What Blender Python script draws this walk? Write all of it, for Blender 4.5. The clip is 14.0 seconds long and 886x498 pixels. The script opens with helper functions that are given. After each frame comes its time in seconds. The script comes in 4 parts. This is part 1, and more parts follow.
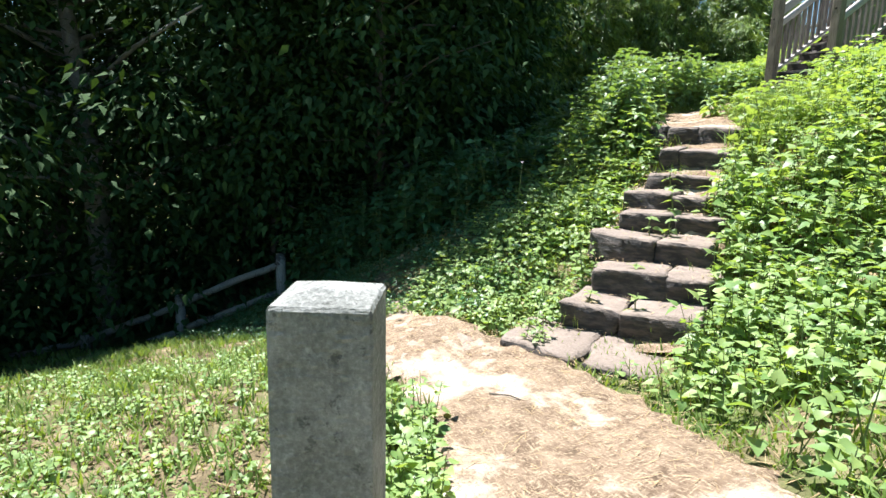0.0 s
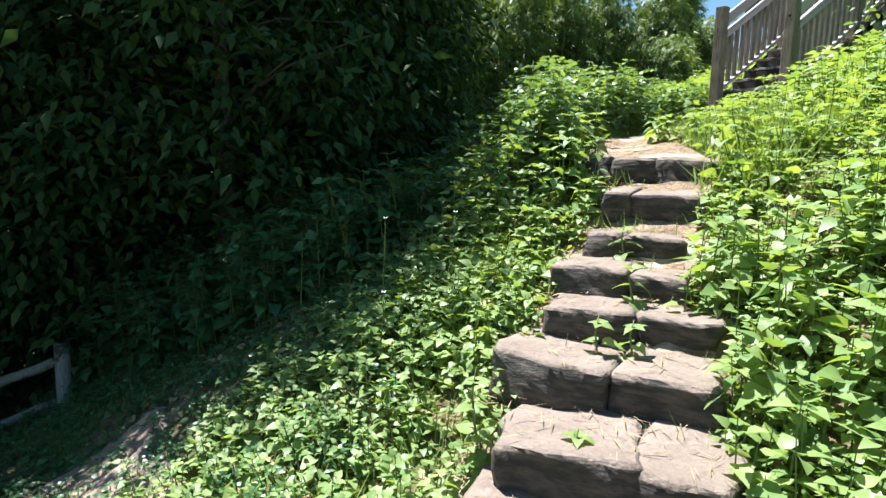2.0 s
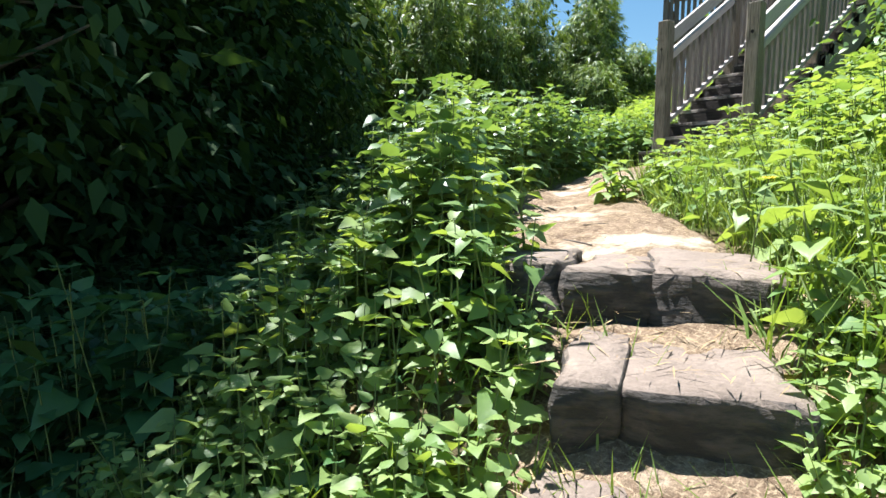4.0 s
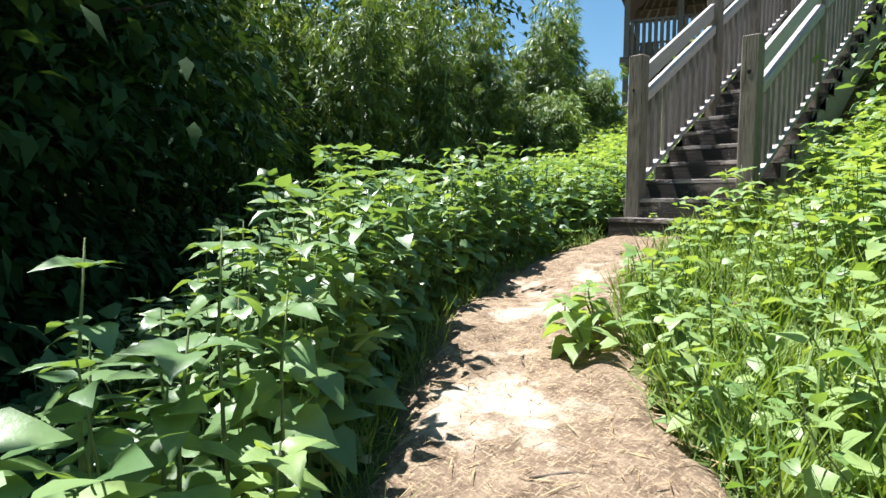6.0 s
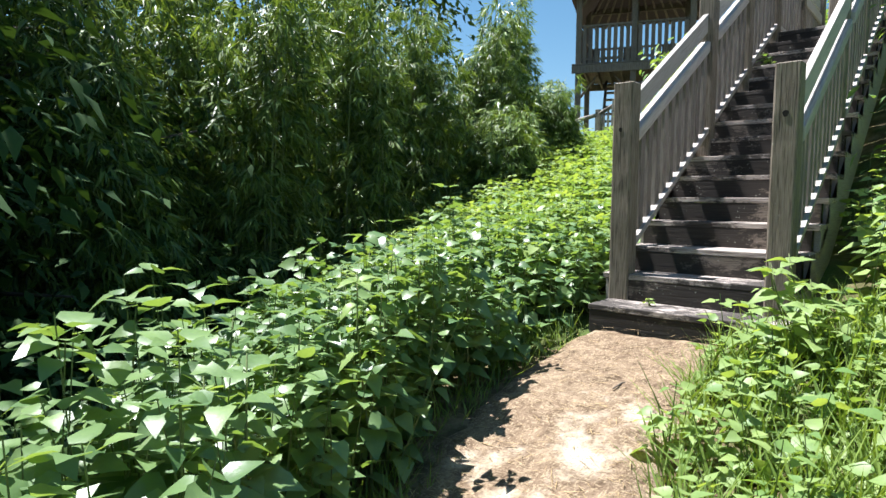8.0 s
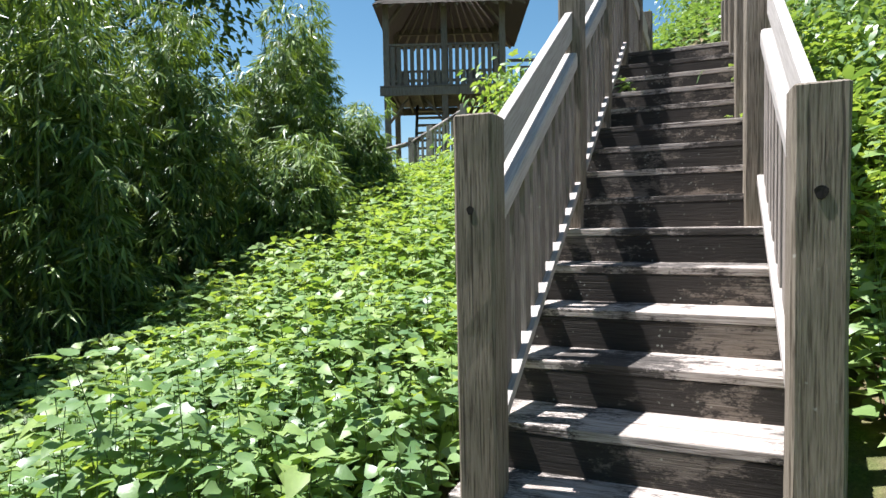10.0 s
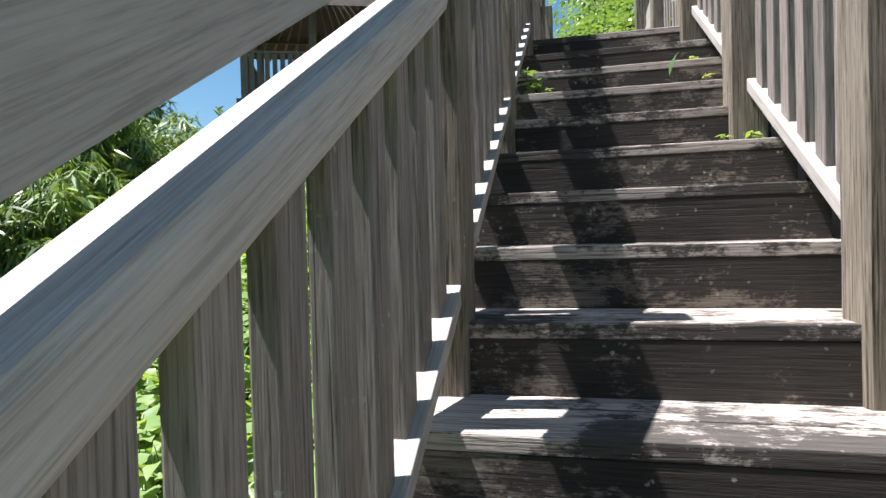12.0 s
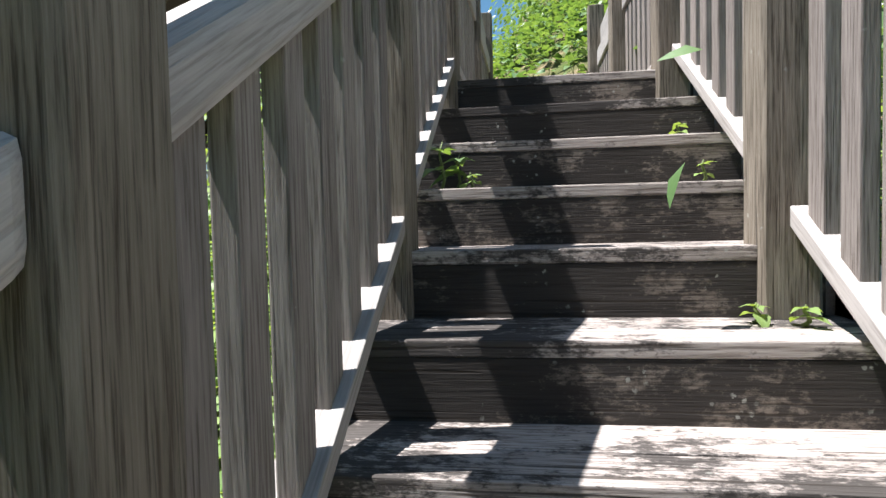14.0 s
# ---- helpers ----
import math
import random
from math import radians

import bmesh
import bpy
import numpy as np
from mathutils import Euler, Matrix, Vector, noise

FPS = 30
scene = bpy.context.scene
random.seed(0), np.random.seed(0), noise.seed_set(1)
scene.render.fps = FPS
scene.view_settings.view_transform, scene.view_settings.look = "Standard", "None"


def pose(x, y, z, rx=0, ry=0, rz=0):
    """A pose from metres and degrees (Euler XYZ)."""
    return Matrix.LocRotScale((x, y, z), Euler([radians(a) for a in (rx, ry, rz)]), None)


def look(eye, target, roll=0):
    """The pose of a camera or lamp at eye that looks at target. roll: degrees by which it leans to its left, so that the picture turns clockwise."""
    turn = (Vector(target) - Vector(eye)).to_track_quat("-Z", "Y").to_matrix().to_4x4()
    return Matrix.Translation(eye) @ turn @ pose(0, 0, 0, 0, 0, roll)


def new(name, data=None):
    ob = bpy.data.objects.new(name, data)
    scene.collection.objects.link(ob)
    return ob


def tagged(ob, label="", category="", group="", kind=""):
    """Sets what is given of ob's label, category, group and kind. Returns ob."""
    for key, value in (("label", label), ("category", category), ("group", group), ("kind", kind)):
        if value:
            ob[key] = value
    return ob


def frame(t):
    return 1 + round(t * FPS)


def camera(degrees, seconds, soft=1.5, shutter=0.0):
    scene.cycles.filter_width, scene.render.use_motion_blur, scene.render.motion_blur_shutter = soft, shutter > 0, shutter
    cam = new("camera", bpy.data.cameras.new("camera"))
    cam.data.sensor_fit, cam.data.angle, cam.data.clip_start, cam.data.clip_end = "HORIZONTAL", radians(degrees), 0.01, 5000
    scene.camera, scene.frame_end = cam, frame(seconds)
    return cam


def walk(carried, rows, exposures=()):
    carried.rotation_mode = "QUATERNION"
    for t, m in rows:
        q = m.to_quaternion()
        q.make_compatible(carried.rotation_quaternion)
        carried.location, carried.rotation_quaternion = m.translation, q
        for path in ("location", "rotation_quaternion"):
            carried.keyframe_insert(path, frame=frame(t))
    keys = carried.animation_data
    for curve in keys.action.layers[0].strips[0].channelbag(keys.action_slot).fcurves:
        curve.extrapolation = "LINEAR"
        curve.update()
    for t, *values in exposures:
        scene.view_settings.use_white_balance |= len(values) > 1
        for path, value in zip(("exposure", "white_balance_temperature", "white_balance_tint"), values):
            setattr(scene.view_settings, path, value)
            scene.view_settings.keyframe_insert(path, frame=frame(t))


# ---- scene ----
LENS = 72.3
cam = camera(LENS, 14.0)
# seconds, eye x, y, z, yaw, pitch, roll; the wooden stair climbs along +y, its bottom step is z = 0
ROWS = [
    (0.0, 6.885, -9.791, -0.708, 62.09, -11.33, -1.23),
    (0.5, 6.586, -9.333, -0.633, 59.19, -10.44, -1.45),
    (1.0, 6.244, -8.933, -0.616, 58.33, -9.98, -1.39),
    (1.5, 5.800, -8.589, -0.606, 57.31, -9.39, -1.16),
    (2.0, 5.342, -8.256, -0.655, 55.90, -8.86, -1.04),
    (2.2, 5.162, -8.124, -0.673, 55.22, -8.46, -1.09),
    (4.3, 3.597, -6.345, -0.347, 48.09, -5.89, -0.41),
    (4.5, 3.486, -6.209, -0.310, 47.83, -5.82, -0.27),
    (5.0, 3.250, -5.891, -0.159, 46.88, -5.31, -0.07),
    (5.5, 3.061, -5.579, -0.013, 45.95, -4.92, -0.25),
    (6.0, 2.861, -5.236, 0.147, 45.28, -4.58, -0.35),
    (6.5, 2.690, -4.922, 0.283, 44.51, -4.23, -0.68),
    (7.0, 2.425, -4.634, 0.442, 44.02, -4.23, -0.91),
    (7.2, 2.316, -4.521, 0.491, 43.38, -4.35, -0.96),
    (9.3, 1.072, -2.726, 1.041, 31.50, -4.38, 0.81),
    (9.5, 0.962, -2.491, 1.097, 29.26, -4.19, 0.80),
    (10.0, 0.772, -1.887, 1.140, 23.29, -2.84, 1.12),
    (10.5, 0.607, -1.326, 1.180, 18.80, -1.83, 1.03),
    (11.0, 0.497, -0.693, 1.245, 16.65, -1.64, 1.02),
    (11.5, 0.449, -0.156, 1.291, 14.82, -1.39, 1.58),
    (12.0, 0.391, 0.319, 1.459, 13.10, -1.09, 1.60),
    (12.5, 0.416, 0.576, 1.624, 11.44, -1.31, 1.46),
    (13.0, 0.349, 0.900, 1.765, 9.91, -1.75, 1.59),
    (13.5, 0.415, 1.171, 1.899, 8.86, -2.10, 1.43),
    (14.0, 0.417, 1.393, 2.035, 8.10, -2.58, 1.44),
]
walk(cam, [(t, pose(x, y, z, 90 + pitch, roll, yaw)) for t, x, y, z, yaw, pitch, roll in ROWS],
     exposures=[(0.0, 1.66, 5900, 14), (7.0, 1.50, 5900, 14), (9.3, 1.48, 5900, 14), (11.0, 1.46, 5950, 14), (14.0, 1.44, 5950, 14)])

# ---- daylight: high sun over the left shoulder of the stair ----
SUN_FROM = Vector((-0.407, -0.065, 1.0)).normalized()
world = bpy.data.worlds.new("sky")
scene.world = world
world.use_nodes = True
wn = world.node_tree
sky = wn.nodes.new("ShaderNodeTexSky")
sky.sky_type = "NISHITA"
sky.sun_disc = False
sky.sun_elevation = math.asin(SUN_FROM.z)
sky.sun_rotation = math.atan2(SUN_FROM.x, SUN_FROM.y)
sky.altitude, sky.air_density, sky.dust_density = 200, 1.0, 0.6
wn.nodes["Background"].inputs["Strength"].default_value = 0.049
tint = wn.nodes.new("ShaderNodeHueSaturation")
tint.inputs["Hue"].default_value, tint.inputs["Saturation"].default_value = 0.478, 1.15
wn.links.new(sky.outputs["Color"], tint.inputs["Color"])
wn.links.new(tint.outputs["Color"], wn.nodes["Background"].inputs["Color"])
sun = new("sun", bpy.data.lights.new("sun", "SUN"))
sun.data.energy, sun.data.angle, sun.data.color = 5.0, radians(0.55), (1.0, 0.95, 0.87)
sun.matrix_world = look(SUN_FROM * 40, (0, 0, 0))


# ---- materials ----
def material(name):
    m = bpy.data.materials.new(name)
    m.use_nodes = True
    nt = m.node_tree
    return m, nt, nt.nodes["Principled BSDF"]


def node(nt, kind, **values):
    n = nt.nodes.new(kind)
    for k, v in values.items():
        n.inputs[k].default_value = v
    return n


def noise_at(nt, coord, scale, detail=4.0, rough=0.55, stretch=(1, 1, 1)):
    mp = node(nt, "ShaderNodeMapping", Scale=stretch)
    nt.links.new(coord, mp.inputs["Vector"])
    n = node(nt, "ShaderNodeTexNoise", Scale=scale, Detail=detail, Roughness=rough)
    nt.links.new(mp.outputs["Vector"], n.inputs["Vector"])
    return n.outputs["Fac"]


def ramp(nt, fac, stops):
    r = nt.nodes.new("ShaderNodeValToRGB")
    e = r.color_ramp.elements
    while len(e) < len(stops):
        e.new(0.5)
    for el, (p, c) in zip(e, stops):
        el.position = p
        el.color = (*c, 1) if len(c) == 3 else c
    nt.links.new(fac, r.inputs["Fac"])
    return r.outputs["Color"]


def mix(nt, fac, a, b, mode="MIX"):
    n = nt.nodes.new("ShaderNodeMix")
    n.data_type, n.blend_type = "RGBA", mode
    for sock, v in ((n.inputs[0], fac), (n.inputs[6], a), (n.inputs[7], b)):
        if isinstance(v, bpy.types.NodeSocket):
            nt.links.new(v, sock)
        elif isinstance(v, (int, float)):
            sock.default_value = v
        else:
            sock.default_value = (*v, 1)
    return n.outputs[2]


def math_node(nt, op, a, b=0.0):
    n = nt.nodes.new("ShaderNodeMath")
    n.operation = op
    for sock, v in zip(n.inputs, (a, b)):
        if isinstance(v, bpy.types.NodeSocket):
            nt.links.new(v, sock)
        else:
            sock.default_value = v
    return n.outputs[0]


def bump(nt, bsdf, height, strength=0.4, distance=0.01):
    b = node(nt, "ShaderNodeBump", Strength=strength, Distance=distance)
    nt.links.new(height, b.inputs["Height"])
    nt.links.new(b.outputs["Normal"], bsdf.inputs["Normal"])


def coords(nt, which="Object"):
    return nt.nodes.new("ShaderNodeTexCoord").outputs[which]


def black_white(lo, hi):
    return [(lo, (0, 0, 0)), (hi, (1, 1, 1))]


def wood_material(name, axis, pale, dark, mould=0.0, rough=0.85, lichen=0.3, checks=0.75):
    """Weathered board: grain runs along the axis; mould is how far black algae has spread."""
    m, nt, b = material(name)
    c = coords(nt, "Object")
    info = nt.nodes.new("ShaderNodeObjectInfo")
    shift = nt.nodes.new("ShaderNodeVectorMath")
    shift.operation = "MULTIPLY_ADD"
    nt.links.new(info.outputs["Random"], shift.inputs[0])
    shift.inputs[1].default_value = (7.3, 3.1, 5.7)
    nt.links.new(c, shift.inputs[2])
    c2 = shift.outputs[0]
    s = [1.0, 1.0, 1.0]
    s["xyz".index(axis)] = 0.035
    grain = noise_at(nt, c2, 170, 5, 0.65, s)
    s2 = list(s)
    s2["xyz".index(axis)] = 0.12
    streak = noise_at(nt, c2, 38, 4, 0.65, s2)
    blot = noise_at(nt, c2, 3.2, 5, 0.6)
    col = ramp(nt, grain, [(0.36, dark), (0.48, tuple(0.6 * p + 0.4 * d for p, d in zip(pale, dark))), (0.64, pale)])
    col = mix(nt, math_node(nt, "MULTIPLY", ramp(nt, streak, black_white(0.48, 0.7)), 0.32), col, tuple(d * 1.25 for d in dark))
    col = mix(nt, math_node(nt, "MULTIPLY", ramp(nt, blot, black_white(0.45, 0.75)), 0.35), col, tuple(0.35 * q + 0.65 * d for q, d in zip(pale, dark)))
    tone = math_node(nt, "MULTIPLY_ADD", info.outputs["Random"], 0.3)
    tone.node.inputs[2].default_value = 0.85
    val = nt.nodes.new("ShaderNodeHueSaturation")
    nt.links.new(tone, val.inputs["Value"])
    nt.links.new(col, val.inputs["Color"])
    col = val.outputs["Color"]
    if mould:
        geo = nt.nodes.new("ShaderNodeNewGeometry")
        big = noise_at(nt, geo.outputs["Position"], 1.7, 3, 0.6, (1, 1, 1.6))
        fine = noise_at(nt, geo.outputs["Position"], 21, 6, 0.75, (0.45, 1, 1))
        speck = noise_at(nt, geo.outputs["Position"], 95, 4, 0.75, (0.5, 1, 1))
        both = math_node(nt, "ADD", math_node(nt, "ADD", math_node(nt, "MULTIPLY", big, 0.55), math_node(nt, "MULTIPLY", fine, 0.4)), math_node(nt, "MULTIPLY", speck, 0.2))
        mask = ramp(nt, both, black_white(0.615 - 0.05 * mould, 0.67 - 0.05 * mould))
        col = mix(nt, math_node(nt, "MULTIPLY", mask, 0.88), col, (0.022, 0.02, 0.018))
    if lichen:
        vor = node(nt, "ShaderNodeTexVoronoi", Scale=34.0)
        geo2 = nt.nodes.new("ShaderNodeNewGeometry")
        nt.links.new(geo2.outputs["Position"], vor.inputs["Vector"])
        patch = noise_at(nt, geo2.outputs["Position"], 5.5, 3, 0.6)
        ragged = math_node(nt, "ADD", vor.outputs["Distance"], math_node(nt, "MULTIPLY", noise_at(nt, geo2.outputs["Position"], 130, 3, 0.7), 0.55))
        spot = math_node(nt, "MULTIPLY", ramp(nt, ragged, [(0.40, (1, 1, 1)), (0.47, (0, 0, 0))]), ramp(nt, patch, black_white(0.62 - 0.1 * lichen, 0.68 - 0.1 * lichen)))
        col = mix(nt, math_node(nt, "MULTIPLY", spot, 0.6), col, (0.42, 0.43, 0.38))
    nt.links.new(col, b.inputs["Base Color"])
    b.inputs["Roughness"].default_value = rough
    b.inputs["Specular IOR Level"].default_value = 0.25
    s3 = list(s)
    s3["xyz".index(axis)] = 0.02
    crack = ramp(nt, noise_at(nt, c2, 80, 2, 0.5, s3), [(0.31, (0, 0, 0)), (0.36, (1, 1, 1))])
    dark_col = mix(nt, crack, (0.03, 0.024, 0.018), col)
    nt.links.new(mix(nt, checks, col, dark_col), b.inputs["Base Color"])
    bump(nt, b, math_node(nt, "ADD", math_node(nt, "ADD", grain, math_node(nt, "MULTIPLY", crack, 0.8)), math_node(nt, "MULTIPLY", streak, 0.5)), 0.2 + 0.65 * checks, 0.004)
    return m


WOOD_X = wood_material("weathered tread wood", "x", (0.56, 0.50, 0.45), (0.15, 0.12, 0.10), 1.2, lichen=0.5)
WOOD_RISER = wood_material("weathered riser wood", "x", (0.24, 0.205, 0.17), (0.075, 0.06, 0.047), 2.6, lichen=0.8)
WOOD_Z = wood_material("weathered post wood", "z", (0.26, 0.225, 0.175), (0.07, 0.056, 0.04), 0.0, lichen=0.1)
WOOD_BAL = wood_material("weathered picket wood", "z", (0.31, 0.275, 0.245), (0.12, 0.10, 0.085), 0.0, lichen=0.1, checks=0.5)
WOOD_Y = wood_material("weathered rail wood", "y", (0.45, 0.42, 0.39), (0.29, 0.265, 0.24), 0.0, lichen=0.45, checks=0.15)
WOOD_TOWER = wood_material("dark tower wood", "z", (0.25, 0.215, 0.19), (0.08, 0.065, 0.055), 0.0, lichen=0.0)
WOOD_FENCE = wood_material("grey fence wood", "z", (0.34, 0.32, 0.29), (0.14, 0.12, 0.10), 0.2, lichen=0.2)


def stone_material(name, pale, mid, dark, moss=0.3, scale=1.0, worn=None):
    """Rough stone; worn: trodden dust colour for upward faces; shade is painted into the sides."""
    m, nt, b = material(name)
    g = nt.nodes.new("ShaderNodeNewGeometry").outputs["Position"]
    big = noise_at(nt, g, 3.5 * scale, 6, 0.65)
    fine = noise_at(nt, g, 48 * scale, 5, 0.7)
    layer = noise_at(nt, g, 9 * scale, 5, 0.6, (1, 1, 3.5))
    col = ramp(nt, big, [(0.3, dark), (0.5, mid), (0.68, pale)])
    col = mix(nt, 0.5, col, ramp(nt, fine, [(0.3, dark), (0.5, mid), (0.7, pale)]))
    spots = ramp(nt, noise_at(nt, g, 13 * scale, 4, 0.7), black_white(0.6, 0.66))
    col = mix(nt, math_node(nt, "MULTIPLY", spots, 0.6 * moss), col, (0.035, 0.034, 0.028))
    pale_spots = ramp(nt, noise_at(nt, g, 7 * scale, 5, 0.7, (1.3, 1, 1)), black_white(0.6, 0.68))
    col = mix(nt, math_node(nt, "MULTIPLY", pale_spots, 0.4), col, tuple(min(1, p * 1.3) for p in pale))
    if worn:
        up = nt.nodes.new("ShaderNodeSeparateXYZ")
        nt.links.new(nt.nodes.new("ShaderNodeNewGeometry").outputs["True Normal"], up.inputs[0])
        faces_up = ramp(nt, math_node(nt, "ADD", up.outputs["Z"], math_node(nt, "MULTIPLY", fine, 0.5)), black_white(0.75, 1.2))
        # near-black brown on the side faces stands in for their shade
        shaded_side = mix(nt, ramp(nt, layer, black_white(0.42, 0.62)), (0.04, 0.036, 0.03), tuple(0.62 * v for v in mid))
        pale_top = mix(nt, 0.35, col, worn)
        col = mix(nt, faces_up, shaded_side, pale_top)
    nt.links.new(col, b.inputs["Base Color"])
    b.inputs["Roughness"].default_value = 0.88
    bump(nt, b, math_node(nt, "ADD", math_node(nt, "MULTIPLY", fine, 0.4), math_node(nt, "ADD", layer, big)), 0.8, 0.025)
    return m


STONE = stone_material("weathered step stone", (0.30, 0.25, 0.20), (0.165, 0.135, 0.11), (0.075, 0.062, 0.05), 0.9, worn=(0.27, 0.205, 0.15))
SLAB = stone_material("worn paving stone", (0.42, 0.34, 0.26), (0.28, 0.21, 0.155), (0.15, 0.105, 0.075), 0.5)
GRANITE = stone_material("grey granite", (0.52, 0.52, 0.48), (0.25, 0.255, 0.225), (0.11, 0.115, 0.095), 0.9, 1.8)


def leaf_material(name, young, old, back=0.35, gloss=0.35, patches=2.0, sheen=0.45):
    """Leaf: colour varies from leaf to leaf and from clump to clump; light shines through it."""
    m, nt, b = material(name)
    geo = nt.nodes.new("ShaderNodeNewGeometry")
    fac = geo.outputs["Random Per Island"]
    clump = noise_at(nt, geo.outputs["Position"], patches, 3, 0.6)
    both = math_node(nt, "ADD", math_node(nt, "MULTIPLY", fac, 0.55), math_node(nt, "MULTIPLY", clump, 0.55))
    col = ramp(nt, both, [(0.2, old), (0.5, tuple((a + c) / 2 for a, c in zip(young, old))), (0.85, young)])
    vein = noise_at(nt, geo.outputs["Position"], 60, 3, 0.6)
    col = mix(nt, math_node(nt, "MULTIPLY", vein, 0.3), col, tuple(c * 0.55 for c in old))
    nt.links.new(col, b.inputs["Base Color"])
    b.inputs["Roughness"].default_value = gloss
    b.inputs["Specular IOR Level"].default_value = sheen
    tl = nt.nodes.new("ShaderNodeBsdfTranslucent")
    warm = mix(nt, 1.0, col, (1.35, 1.25, 0.4), "MULTIPLY")
    nt.links.new(warm, tl.inputs["Color"])
    sh = nt.nodes.new("ShaderNodeMixShader")
    sh.inputs[0].default_value = back
    out = nt.nodes["Material Output"]
    nt.links.new(b.outputs[0], sh.inputs[1])
    nt.links.new(tl.outputs[0], sh.inputs[2])
    nt.links.new(sh.outputs[0], out.inputs["Surface"])
    bump(nt, b, vein, 0.25, 0.004)
    return m


NETTLE = leaf_material("broad undergrowth leaf", (0.24, 0.36, 0.13), (0.085, 0.175, 0.065), 0.38, 0.40, 2.0, 0.6)
NETTLE_LIGHT = leaf_material("light young leaf", (0.36, 0.47, 0.16), (0.14, 0.26, 0.075), 0.42, 0.46, 2.0, 0.45)
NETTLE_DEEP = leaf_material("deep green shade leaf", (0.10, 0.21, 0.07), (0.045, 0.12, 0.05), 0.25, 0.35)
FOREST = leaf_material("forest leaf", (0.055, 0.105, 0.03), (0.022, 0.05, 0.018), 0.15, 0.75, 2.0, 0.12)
BAMBOO = leaf_material("bamboo leaf", (0.27, 0.38, 0.09), (0.022, 0.065, 0.028), 0.28, 0.42, 0.8, 0.4)
GRASS = leaf_material("meadow grass blade", (0.26, 0.36, 0.08), (0.12, 0.21, 0.04), 0.35, 0.5)
STRAW = leaf_material("dry straw", (0.50, 0.38, 0.20), (0.27, 0.18, 0.09), 0.15, 0.7)


def plain(name, color, rough=0.7):
    m, nt, b = material(name)
    g = nt.nodes.new("ShaderNodeNewGeometry").outputs["Position"]
    f = noise_at(nt, g, 40, 4, 0.6)
    nt.links.new(ramp(nt, f, [(0.3, tuple(c * 0.65 for c in color)), (0.7, tuple(c * 1.25 for c in color))]), b.inputs["Base Color"])
    b.inputs["Roughness"].default_value = rough
    bump(nt, b, f, 0.4, 0.006)
    return m


STEM = plain("green plant stem", (0.13, 0.17, 0.05))
BARK = plain("forest bark", (0.11, 0.09, 0.07), 0.9)
BIRCH = stone_material("pale patchy bark", (0.42, 0.40, 0.36), (0.20, 0.18, 0.15), (0.08, 0.07, 0.06), 0.8, 2.0)
CULM = plain("bamboo culm", (0.16, 0.20, 0.07), 0.45)
PETAL = plain("yellow petal", (0.85, 0.62, 0.02))
WHITE_PETAL = plain("white petal", (0.8, 0.8, 0.76))
ROOF = plain("dark shingle", (0.09, 0.075, 0.06), 0.9)
HOLE = plain("knot hole", (0.012, 0.01, 0.008), 1.0)


def ground_material():
    m, nt, b = material("earth with litter and moss")
    g = nt.nodes.new("ShaderNodeNewGeometry").outputs["Position"]
    big = noise_at(nt, g, 0.9, 5, 0.6)
    mid = noise_at(nt, g, 7, 5, 0.65)
    fine = noise_at(nt, g, 60, 4, 0.7)
    col = ramp(nt, mid, [(0.3, (0.075, 0.055, 0.035)), (0.5, (0.16, 0.125, 0.07)), (0.7, (0.34, 0.26, 0.16))])
    col = mix(nt, ramp(nt, big, black_white(0.42, 0.58)), col, ramp(nt, fine, [(0.3, (0.04, 0.065, 0.018)), (0.7, (0.11, 0.15, 0.04))]))
    nt.links.new(col, b.inputs["Base Color"])
    b.inputs["Roughness"].default_value = 0.95
    b.inputs["Specular IOR Level"].default_value = 0.1
    bump(nt, b, math_node(nt, "ADD", mid, math_node(nt, "MULTIPLY", fine, 0.5)), 0.8, 0.04)
    return m


def path_material():
    m, nt, b = material("trodden earth with straw and rock")
    g = nt.nodes.new("ShaderNodeNewGeometry").outputs["Position"]
    big = noise_at(nt, g, 1.6, 5, 0.6)
    mid = noise_at(nt, g, 9, 6, 0.7)
    fine = noise_at(nt, g, 70, 5, 0.7)
    straw = noise_at(nt, g, 110, 3, 0.65, (0.22, 1, 1))
    straw2 = noise_at(nt, g, 110, 3, 0.65, (1, 0.2, 1))
    col = ramp(nt, mid, [(0.34, (0.10, 0.068, 0.042)), (0.5, (0.21, 0.15, 0.098)), (0.66, (0.33, 0.25, 0.165))])
    col = mix(nt, ramp(nt, big, black_white(0.53, 0.61)), col, ramp(nt, mid, [(0.35, (0.36, 0.28, 0.19)), (0.6, (0.66, 0.58, 0.46))]))
    s = math_node(nt, "MAXIMUM", ramp(nt, straw, black_white(0.54, 0.64)), ramp(nt, straw2, black_white(0.54, 0.64)))
    col = mix(nt, math_node(nt, "MULTIPLY", s, 0.7), col, (0.47, 0.37, 0.24))
    col = mix(nt, math_node(nt, "MULTIPLY", ramp(nt, fine, black_white(0.54, 0.66)), 0.65), col, (0.11, 0.07, 0.042))
    nt.links.new(col, b.inputs["Base Color"])
    b.inputs["Roughness"].default_value = 0.92
    b.inputs["Specular IOR Level"].default_value = 0.15
    bump(nt, b, math_node(nt, "ADD", mid, math_node(nt, "MULTIPLY", fine, 0.6)), 0.85, 0.03)
    return m


EARTH, PATH = ground_material(), path_material()


